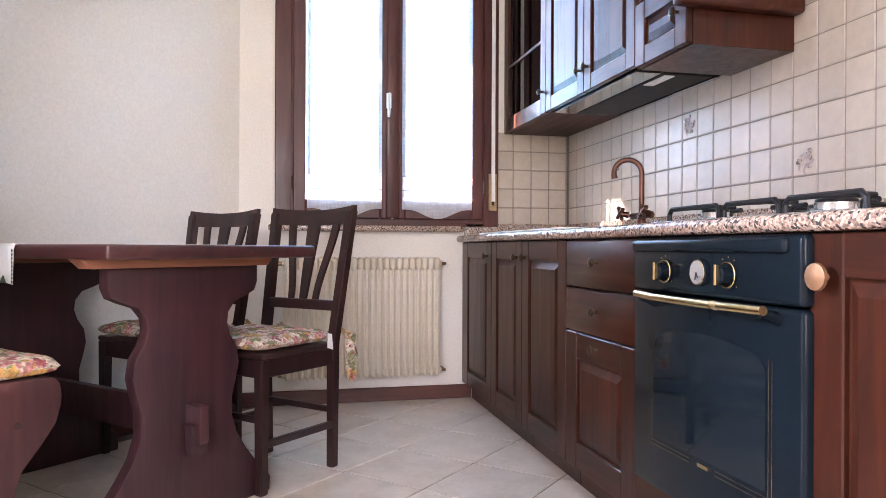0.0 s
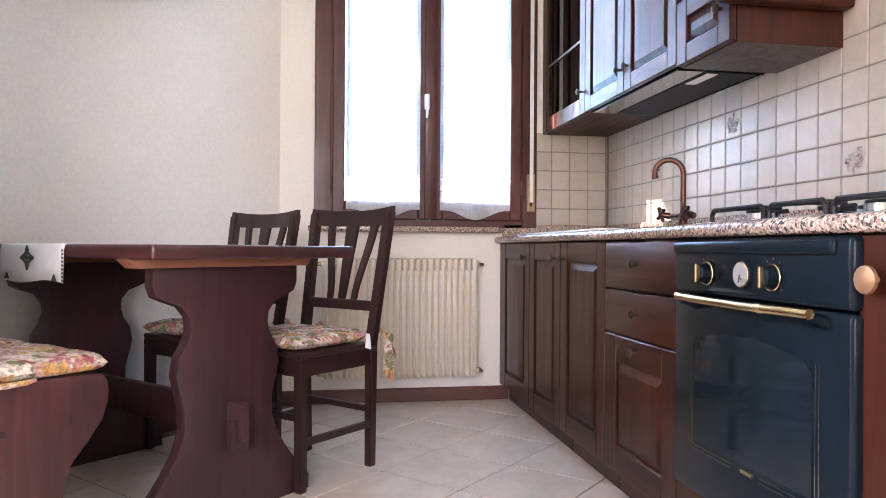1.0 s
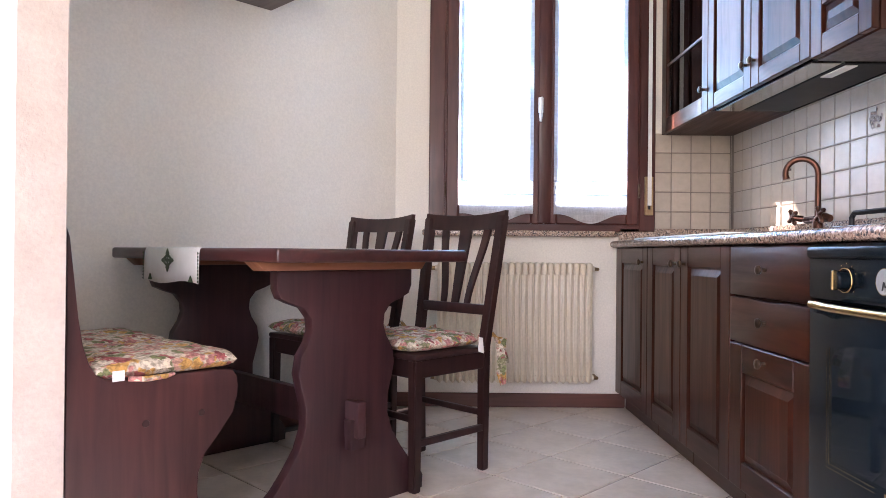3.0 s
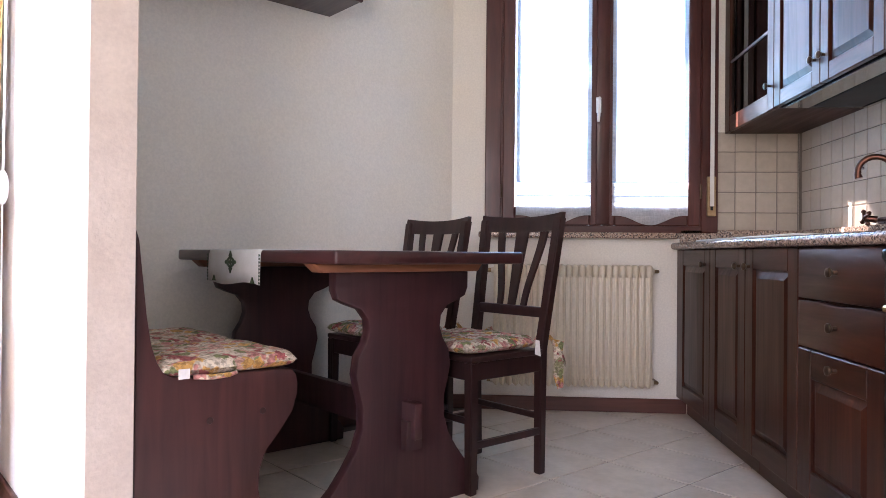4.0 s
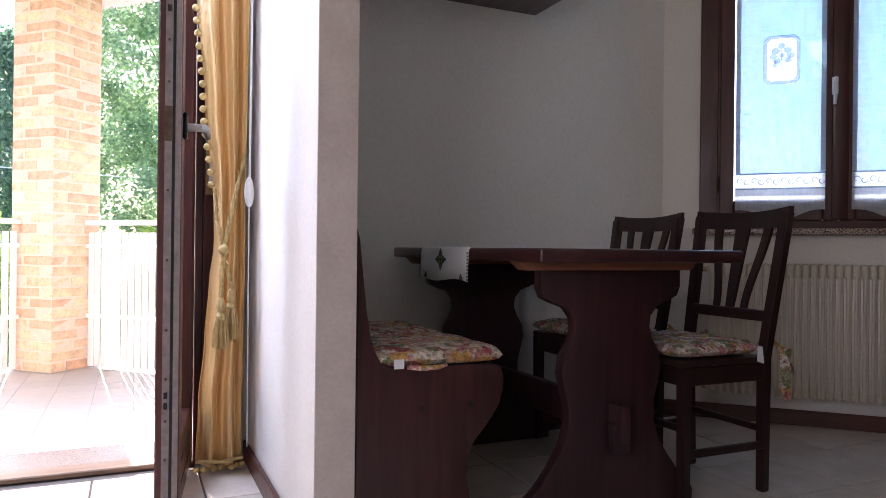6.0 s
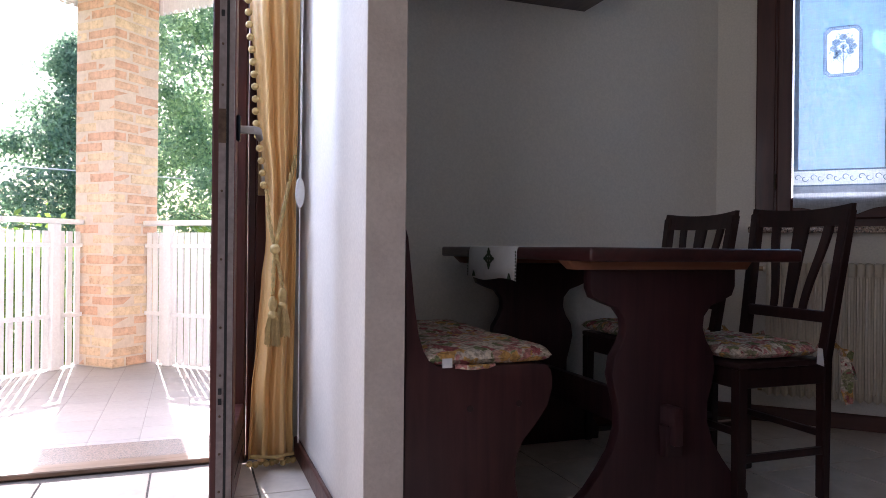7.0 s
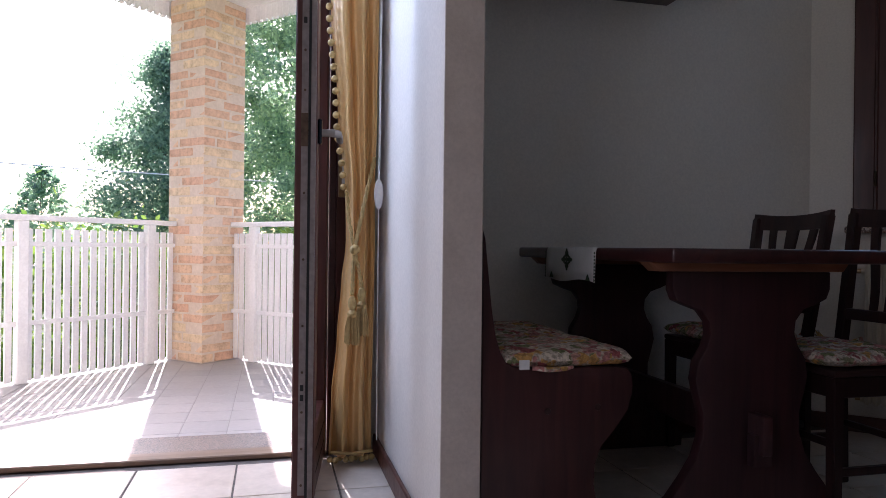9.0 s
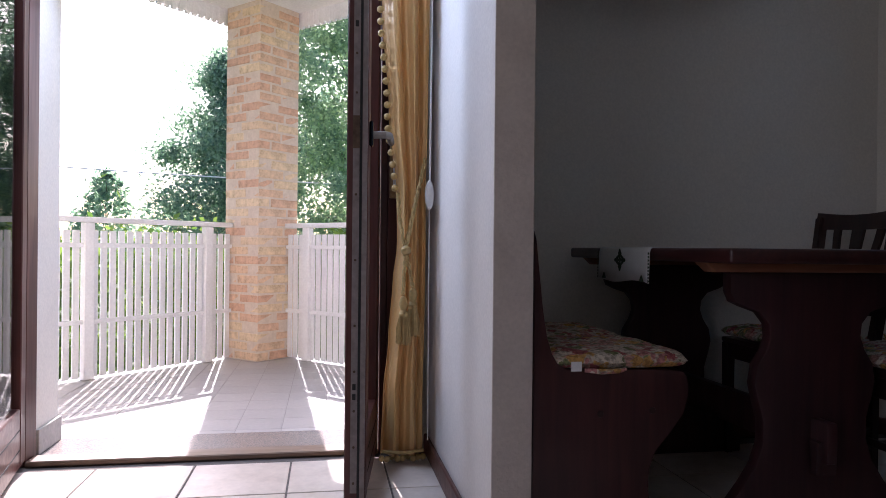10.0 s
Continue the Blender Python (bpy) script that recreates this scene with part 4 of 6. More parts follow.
# ---- wall units ----
def wall_units():
    x = 1.12
    zb, zt = 1.418, 2.30
    units = [(2.975, 3.595, "glass"), (2.56, 2.975, "left"), (2.145, 2.56, "right"), (1.832, 2.145, "low")]
    for y0, y1, kind in units:
        lab = {"glass": "dark walnut corner wall cabinet with a smoked glass door", "left": "dark walnut wall cabinet over the cooker hood", "right": "dark walnut wall cabinet over the cooker hood", "low": "small dark walnut wall cabinet with a cornice"}[kind]
        w = thing("wall_cabinet", lab, "kitchen cabinet", (1.3, (y0 + y1) / 2, zb), group="wall units")
        z0 = zb + {"glass": 0.0, "low": -0.012}.get(kind, 0.012)
        if kind == "glass":
            each("carcass_board", [(x + 0.024, XW - 0.001, y0 + 0.001, y1, zb, zb + 0.02), (x + 0.024, XW - 0.001, y0 + 0.001, y0 + 0.018, zb + 0.02, zt), (x + 0.024, XW - 0.001, y1 - 0.018, y1, zb + 0.02, zt), (XW - 0.02, XW - 0.001, y0 + 0.018, y1 - 0.018, zb + 0.02, zt), (x + 0.05, XW - 0.02, y0 + 0.018, y1 - 0.018, 1.74, 1.758)], CAB_IN, w, b=0.0)
            d = simple("door", [(x, x + 0.022, y0 + 0.0015, y0 + 0.07, zb, zt)], CAB, w, b=0.003)
            simple("stile", [(x, x + 0.022, y1 - 0.07, y1, zb, zt)], CAB, d, b=0.003)
            each("rail", [(x + 0.0006, x + 0.022, y0 + 0.07, y1 - 0.07, zb, zb + 0.075), (x + 0.0006, x + 0.022, y0 + 0.07, y1 - 0.07, zt - 0.075, zt)], CAB_H, d)
            b = B()
            box(b, x + 0.012, x + 0.016, y0 + 0.066, y1 - 0.066, zb + 0.07, zt - 0.07)
            part("pane", b, CAB_PANE, d, "smoked glass pane")
            # bar added at the pane to stand for the wooden shelf inside
            simple("glazing_bar", [(x + 0.004, x + 0.011, y0 + 0.07, y1 - 0.07, 1.755, 1.768)], BASE_W, d)
            knob(d, x, y0 + 0.035, zb + 0.10)
        else:
            simple("body", [(x + 0.024, XW - 0.001, y0 + 0.001, y1 - 0.001, z0, zt if kind != "low" else 1.62)], CAB if kind == "low" else CAB_IN, w, b=0.001)
            ky = {"left": y0 + 0.035, "right": y1 - 0.035, "low": y0 + 0.045}[kind]
            panel_door(w, x, y0, y1, zb - (0.010 if kind == "low" else 0.0), zt if kind != "low" else 1.62, (ky, zb + 0.095), 0.062)
        if kind == "low":
            b = B()
            box(b, x - 0.05, XW - 0.001, y0 - 0.052, y0 - 0.001, 1.508, 1.60, 0.012, 3)
            part("cornice", b, CAB_H, w, "moulded end cornice")


wall_units()


def hood():
    h = thing("cooker_hood", "slim pull-out cooker hood with chrome edges under the wall units", "cooker hood", (1.3, 2.56, 1.40))
    simple("body", [(1.150, 1.478, 2.15, 2.97, 1.4165, 1.4285)], BLACK, h, b=0.0)
    simple("pull_out_front", [(1.150, 1.245, 2.19, 2.94, 1.4105, 1.4163)], CHROME, h, "polished steel pull-out panel", 0.001)
    simple("filter", [(1.262, 1.450, 2.20, 2.93, 1.4125, 1.4163)], RUBBER, h, "dark filter panel", 0.0)
    simple("rear_trim", [(1.457, 1.476, 2.19, 2.94, 1.4085, 1.4163)], CHROME, h, "chrome rear edge", 0.001)
    simple("light_cover", [(1.270, 1.310, 2.21, 2.36, 1.4085, 1.4123)], WHITE_PL, h, "pale lamp cover", 0.001)


hood()

# ---- dining corner, in the oblique frame ----
def dining_table():
    t = thing("dining_table", "dark mahogany trestle table with scrolled plank legs", "table", (1.296, 2.12, 0), True)
    u0, u1, v0, v1 = 0.938, 1.654, 1.562, 2.685
    zt = 0.806
    b = B()
    box(b, u0, u1, v0, v1, zt - 0.038, zt, 0.008, 3)
    part("tabletop", b, TABLE_X, t)
    cu = (u0 + u1) / 2
    # half outline of the scrolled trestle: (half width, height)
    half = [(0.315, 0.0), (0.318, 0.045), (0.300, 0.075), (0.255, 0.115), (0.215, 0.165), (0.178, 0.22), (0.158, 0.28), (0.158, 0.34), (0.175, 0.40), (0.184, 0.44), (0.176, 0.49), (0.150, 0.53), (0.138, 0.565), (0.142, 0.60), (0.168, 0.632), (0.215, 0.648), (0.246, 0.662), (0.258, 0.69), (0.258, 0.742)]
    out = [(cu + a, z) for a, z in half] + [(cu - a, z) for a, z in reversed(half)]
    for v in (1.72, 2.56):
        b = B()
        prism(b, out, "y", v, v + 0.042, 0.006)
        part("trestle", b, TABLE, t)
        b = B()
        prism(b, [(cu - 0.334, zt - 0.0385), (cu + 0.312, zt - 0.0385), (cu + 0.292, 0.7425), (cu - 0.306, 0.7425)], "y", v - 0.012, v + 0.054, 0.003)
        part("batten", b, BATTEN, t, "paler wood batten under the top")
    b = B()
    box(b, cu - 0.016, cu + 0.016, 1.655, 2.64, 0.235, 0.345, 0.005, 2)
    part("stretcher", b, TABLE, t)
    for v, s in ((1.69, -1), (2.618, 1)):
        b = B()
        prism(b, [(v - 0.013, 0.20), (v + 0.013, 0.20), (v + 0.018, 0.29), (v - 0.018, 0.29)], "x", cu - 0.030, cu + 0.030, 0.003)
        part("wedge", b, TABLE, t)


dining_table()


def table_runner():
    r = thing("table_runner", "white linen runner with green cross-stitch and toothed edges, on the table", "table runner", (1.3, 2.16, 0.806), True)
    va, vb = 1.972, 2.36
    b = B()
    zt = 0.8075
    prof = [(0.925, 0.698), (0.9262, 0.745), (0.9275, 0.792), (0.931, 0.804), (0.938, 0.8085), (0.97, zt + 0.0015), (1.3, zt + 0.001), (1.62, zt + 0.0015), (1.655, 0.809), (1.662, 0.804), (1.666, 0.792), (1.668, 0.72)]
    n = 14
    rows = []
    for j in range(n + 1):
        v = va + (vb - va) * j / n
        rows.append([b.verts.new((p[0] + 0.002 * math.sin(j * 1.3) * (1 if i < 2 or i > 9 else 0), v, p[1] + (0.006 * math.sin(j * 0.5) if i in (0, 11) else 0))) for i, p in enumerate(prof)])
    for j in range(n):
        for i in range(len(prof) - 1):
            b.faces.new((rows[j][i], rows[j][i + 1], rows[j + 1][i + 1], rows[j + 1][i]))
    cloth = part("cloth", b, LINEN, r)
    sol = cloth.modifiers.new("thickness", "SOLIDIFY")
    sol.thickness = 0.002
    for v in (va, vb):
        k = 0
        while k < 9:
            b = B()
            z = 0.705 + k * 0.0105
            s = -1 if v == va else 1
            prism(b, [(v, z - 0.004), (v + s * 0.006, z), (v, z + 0.004)], "x", 0.922, 0.9245)
            part("tooth", b, GREEN_YARN, r)
            k += 1
    cz, cv = 0.766, (va + vb) / 2 + 0.01
    b = B()
    for dv, dz, s in ((0, 0, 0.010), (-0.022, 0, 0.012), (0.022, 0, 0.012), (0, 0.022, 0.012), (0, -0.022, 0.012), (-0.036, 0, 0.006), (0.036, 0, 0.006), (0, 0.032, 0.005), (0, -0.032, 0.005), (-0.012, 0.012, 0.005), (0.012, 0.012, 0.005), (-0.012, -0.012, 0.005), (0.012, -0.012, 0.005)):
        prism(b, [(cv + dv - s, cz + dz), (cv + dv, cz + dz - s), (cv + dv + s, cz + dz), (cv + dv, cz + dz + s)], "x", 0.9215, 0.9245)
    part("cross_stitch", b, GREEN_YARN, r, "dark green cross-stitch flower")
    for dv in (-0.16, 0.13):
        b = B()
        prism(b, [(cv + dv - 0.014, 0.702), (cv + dv + 0.014, 0.702), (cv + dv, 0.722)], "x", 0.9215, 0.9245)
        part("stitch", b, GREEN_YARN, r)


table_runner()


def cushion_mesh(u0, u1, v0, v1, z, h, seed, tuft=True, round_=0.05):
    """A soft quilted pad."""
    b = B()
    n, m = 26, 26
    rnd = random.Random(seed)
    ph = [rnd.uniform(0, 6) for _ in range(4)]
    top, bot = [], []
    for j in range(m + 1):
        rt, rb = [], []
        for i in range(n + 1):
            a, c = 2 * i / n - 1, 2 * j / m - 1
            ed = (1 - abs(a) ** 6) * (1 - abs(c) ** 6)
            fall = max(ed, 0) ** 0.5
            bul = 0.75 + 0.10 * math.sin(a * 7 + ph[0]) * math.sin(c * 7 + ph[1]) + 0.06 * math.sin(a * 15 + ph[2] + c * 9)
            if tuft:
                for p in (-0.4, 0.4):
                    for q in (-0.4, 0.4):
                        bul -= 0.35 * math.exp(-((a - p) ** 2 + (c - q) ** 2) / 0.02)
            wob = 1 + 0.018 * math.sin(c * 9 + ph[3]) + 0.012 * math.sin(a * 11 + ph[1])
            s = 1 - round_ * (abs(a * c) ** 4)
            x = (u0 + u1) / 2 + a * (u1 - u0) / 2 * s * wob
            y = (v0 + v1) / 2 + c * (v1 - v0) / 2 * s * wob
            rt.append(b.verts.new((x, y, z + h * 0.42 + h * 0.6 * fall * bul)))
            rb.append(b.verts.new((x, y, z + h * 0.40 - h * 0.38 * fall)))
        top.append(rt)
        bot.append(rb)
    for j in range(m):
        for i in range(n):
            b.faces.new((top[j][i], top[j][i + 1], top[j + 1][i + 1], top[j + 1][i]))
            b.faces.new((bot[j][i], bot[j + 1][i], bot[j + 1][i + 1], bot[j][i + 1]))
    for i in range(n):
        b.faces.new((bot[0][i], bot[0][i + 1], top[0][i + 1], top[0][i]))
        b.faces.new((top[m][i], top[m][i + 1], bot[m][i + 1], bot[m][i]))
    for j in range(m):
        b.faces.new((top[j][0], top[j + 1][0], bot[j + 1][0], bot[j][0]))
        b.faces.new((bot[j][n], bot[j + 1][n], top[j + 1][n], top[j][n]))
    return b


def bench():
    t = thing("bench", "dark mahogany dining bench with shaped ends against the partition", "bench", (0.66, 2.19, 0), True)
    wu = 0.474
    prof = [(wu, 0.0), (0.832, 0.0), (0.838, 0.03), (0.818, 0.08), (0.798, 0.13), (0.787, 0.19), (0.790, 0.24), (0.806, 0.285), (0.845, 0.329), (0.882, 0.379), (0.894, 0.42), (0.896, 0.445), (0.892, 0.472), (0.880, 0.488), (0.84, 0.492), (0.63, 0.496), (0.565, 0.500), (0.542, 0.514), (0.528, 0.538), (0.515, 0.579), (0.504, 0.647), (0.491, 0.768), (0.485, 0.825), (0.478, 0.848), (wu, 0.852)]
    for v in (1.675, 2.690):
        b = B()
        prism(b, prof, "y", v, v + 0.034, 0.005)
        part("end_panel", b, BENCH, t)
    b = B()
    box(b, 0.54, 0.868, 1.7095, 2.6895, 0.462, 0.486, 0.004, 2)
    part("seat", b, TABLE_X, t)
    b = B()
    prism(b, [(0.477, 0.495), (0.514, 0.495), (0.486, 0.838), (0.477, 0.838)], "y", 1.7095, 2.6895, 0.004)
    part("backrest", b, TABLE_X, t)
    b = B()
    box(b, 0.765, 0.785, 1.7095, 2.6895, 0.07, 0.461, 0.004, 2)
    part("front_board", b, TABLE_X, t)
    for u, z in ((0.655, 0.385), (0.795, 0.390)):
        b = B()
        lathe(b, [(0, 0.009), (0.002, 0.008), (0.0025, 0)], (u, 1.675, z), (0, -1, 0), 12)
        part("screw_cap", b, CHAIR, t)


bench()


def bench_cushion(v0, v1, seed):
    c = thing("seat_cushion", "rose-print cotton seat cushion lying on the bench", "cushion", (0.72, (v0 + v1) / 2, 0.490), True, "bench cushions")
    part("pad", cushion_mesh(0.528, 0.908, v0, v1, 0.490, 0.058, seed, False), FLORAL, c)
    if seed == 1:
        b = B()
        box(b, 0.570, 0.597, 1.655, 1.6565, 0.497, 0.521)
        part("care_tag", b, PAPER, c, "white care label")
        b = B()
        tube(b, [(0.61, 1.667, 0.498), (0.65, 1.661, 0.494), (0.70, 1.663, 0.495), (0.72, 1.670, 0.498)], [0.006, 0.007, 0.006, 0.005], 8)
        part("tie", b, FLORAL, c)


bench_cushion(1.667, 2.06, 1)
bench_cushion(2.07, 2.46, 2)


def chair(label):
    c = thing("dining_chair", label, "chair", (0, 0, 0), False, "chairs at the table")
    hw = 0.175
    zs = 0.452

    def leg(p0, p1, s0, s1, name="leg", mid=None):
        b = B()
        pts = [p0] + ([mid] if mid else []) + [p1]
        ss = [s0] + ([s1] if mid else []) + [s1]
        rings = []
        for p, s in zip(pts, ss):
            rings.append([b.verts.new((p[0] + dx * s, p[1] + dy * s, p[2])) for dx, dy in ((-1, -1), (1, -1), (1, 1), (-1, 1))])
        for A, C in zip(rings, rings[1:]):
            for k in range(4):
                b.faces.new((A[k], A[(k + 1) % 4], C[(k + 1) % 4], C[k]))
        b.faces.new(rings[0][::-1])
        b.faces.new(rings[-1])
        bmesh.ops.recalc_face_normals(b, faces=b.faces)
        bmesh.ops.bevel(b, geom=list(b.edges), offset=0.004, segments=2, affect="EDGES")
        return part(name, b, CHAIR, c)
    for s in (-1, 1):
        leg((-0.178, s * hw, 0), (-0.178, s * hw, zs - 0.012), 0.016, 0.019)
        leg((0.175, s * (hw - 0.01), 0), (0.247, s * (hw + 0.018), 0.94), 0.016, 0.018, "back_post", (0.168, s * (hw - 0.002), zs))
        b = B()
        box(b, -0.165, 0.155, s * hw - 0.010, s * hw + 0.010, zs - 0.075, zs - 0.014, 0.003)
        part("apron", b, CHAIR, c)
        b = B()
        box(b, -0.165, 0.158, s * hw - 0.010, s * hw + 0.010, 0.148, 0.172, 0.003)
        part("stretcher", b, CHAIR, c)
    for x in (-0.178, 0.168):
        b = B()
        box(b, x - 0.010, x + 0.010, -hw + 0.016, hw - 0.016, zs - 0.075, zs - 0.014, 0.003)
        part("apron", b, CHAIR, c)
        b = B()
        z = 0.20 if x > 0 else 0.23
        box(b, x - 0.009, x + 0.009, -hw + 0.014, hw - 0.014, z, z + 0.022, 0.003)
        part("stretcher", b, CHAIR, c)
    b = B()
    box(b, -0.198, 0.160, -hw - 0.02, hw + 0.02, zs - 0.0135, zs + 0.006, 0.006, 2)
    part("seat", b, CHAIR, c)

    def px(z):
        return 0.168 + (0.245 - 0.168) * (z - zs) / (0.925 - zs)
    # curved top rail and lower back rail
    b = B()
    n = 12
    rows = []
    for i in range(n + 1):
        k = 2 * i / n - 1
        y = k * (hw + 0.034)
        bow = 0.022 * (1 - k * k)
        lo, hi = 0.886 + 0.006 * k * k, 0.945 + 0.014 * k * k
        rows.append([b.verts.new(q) for q in ((px(lo) + bow - 0.011, y, lo), (px(lo) + bow + 0.011, y, lo), (px(hi) + bow + 0.010, y, hi), (px(hi) + bow - 0.010, y, hi))])
    for A, C in zip(rows, rows[1:]):
        for k in range(4):
            b.faces.new((A[k], A[(k + 1) % 4], C[(k + 1) % 4], C[k]))
    b.faces.new(rows[0][::-1])
    b.faces.new(rows[-1])
    part("top_rail", b, CHAIR, c)
    b = B()
    box(b, px(0.58) - 0.011, px(0.58) + 0.011, -hw, hw, 0.568, 0.606, 0.004, 2)
    part("back_rail", b, CHAIR, c)
    # three slats that spread from the lower rail to the top
    for y0, y1, w0, w1 in ((-0.062, -0.112, 0.012, 0.017), (0.0, 0.0, 0.016, 0.031), (0.062, 0.112, 0.012, 0.017)):
        b = B()
        rows = []
        for i in range(11):
            k = i / 10
            z = 0.600 + (0.907 - 0.600) * k
            e = 3 * k * k - 2 * k ** 3
            y = y0 + (y1 - y0) * e
            w = w0 + (w1 - w0) * k
            bow = 0.018 * k
            rows.append([b.verts.new(q) for q in ((px(z) + bow - 0.006, y - w, z), (px(z) + bow + 0.006, y - w, z), (px(z) + bow + 0.006, y + w, z), (px(z) + bow - 0.006, y + w, z))])
        for A, C in zip(rows, rows[1:]):
            for k in range(4):
                b.faces.new((A[k], A[(k + 1) % 4], C[(k + 1) % 4], C[k]))
        b.faces.new(rows[0][::-1])
        b.faces.new(rows[-1])
        part("slat", b, CHAIR, c)
    return c


def diag_pose(u, v, z=0.0, turn=0.0):
    return DIAG @ Matrix.Translation((u, v, z)) @ Matrix.Rotation(radians(turn), 4, "Z")


ch = chair("dark wooden dining chair with a slatted back and flowered cushion")
ch.matrix_world = diag_pose(1.735, 1.878)
copy_thing(ch, diag_pose(1.735, 2.388, 0, 0))


def chair_cushion():
    c = thing("seat_cushion", "tufted rose-print cushion tied to the dining chair", "cushion", (0, 0, 0), False, "chair cushions")
    part("pad", cushion_mesh(-0.215, 0.150, -0.195, 0.195, 0.459, 0.060, 4), FLORAL, c)
    rnd = random.Random(3)
    for s in (-1, 1):
        for k in range(2):
            b = B()
            y = s * 0.165
            path = [(0.15, y, 0.488), (0.19, y - s * 0.03, 0.500), (0.235, y - s * 0.012, 0.505 - 0.02 * k), (0.262 + 0.02 * k, y + s * 0.004, 0.455 + 0.02 * k), (0.268 + 0.03 * k, y + s * (0.012 - 0.03 * k), 0.40 + 0.03 * k), (0.284 + 0.02 * k, y - s * 0.004, 0.345 + 0.06 * k), (0.278 + 0.03 * k, y + s * 0.012, 0.30 + 0.08 * k)]
            rows = []
            for q, (a0, b0, c0) in enumerate(path):
                w = 0.009 + 0.0022 * q
                tw = 0.6 * math.sin(q * 1.1 + k)
                rows.append([b.verts.new((a0 + m * w * math.cos(tw), b0 + m * w * math.sin(tw) + e * 0.002, c0)) for m, e in ((-1, 0), (1, 0), (1, 1), (-1, 1))])
            for A, C in zip(rows, rows[1:]):
                for m in range(4):
                    b.faces.new((A[m], A[(m + 1) % 4], C[(m + 1) % 4], C[m]))
            b.faces.new(rows[0][::-1])
            b.faces.new(rows[-1])
            part("tie", b, FLORAL, c, "floral fabric tie")
    b = B()
    prism(b, [(0.105, 0.445), (0.135, 0.435), (0.128, 0.492), (0.108, 0.496)], "y", -0.203, -0.201)
    part("care_tag", b, PAPER, c, "white care label")
    return c


cc = chair_cushion()
cc.matrix_world = diag_pose(1.735, 1.878)
copy_thing(cc, diag_pose(1.735, 2.388, 0, 0))


def wall_shelf():
    s = thing("wall_shelf", "dark mahogany wall shelf hung above the table", "shelf", (1.2, VW, 1.862), True)
    simple("bottom_board", [(0.74, 1.629, VW - 0.252, VW - 0.001, 1.866, 1.890)], TABLE_X, s, b=0.004)
    simple("front_lip", [(0.74, 1.629, VW - 0.270, VW - 0.253, 1.862, 1.915)], TABLE_X, s, b=0.003)
    simple("back_board", [(0.76, 1.61, VW - 0.016, VW - 0.001, 1.8905, 2.2)], TABLE_X, s, b=0.003)
    for u in (0.742, 1.609):
        simple("side_board", [(u, u + 0.018, VW - 0.25, VW - 0.017, 1.8905, 2.2)], TABLE, s, b=0.003)


wall_shelf()


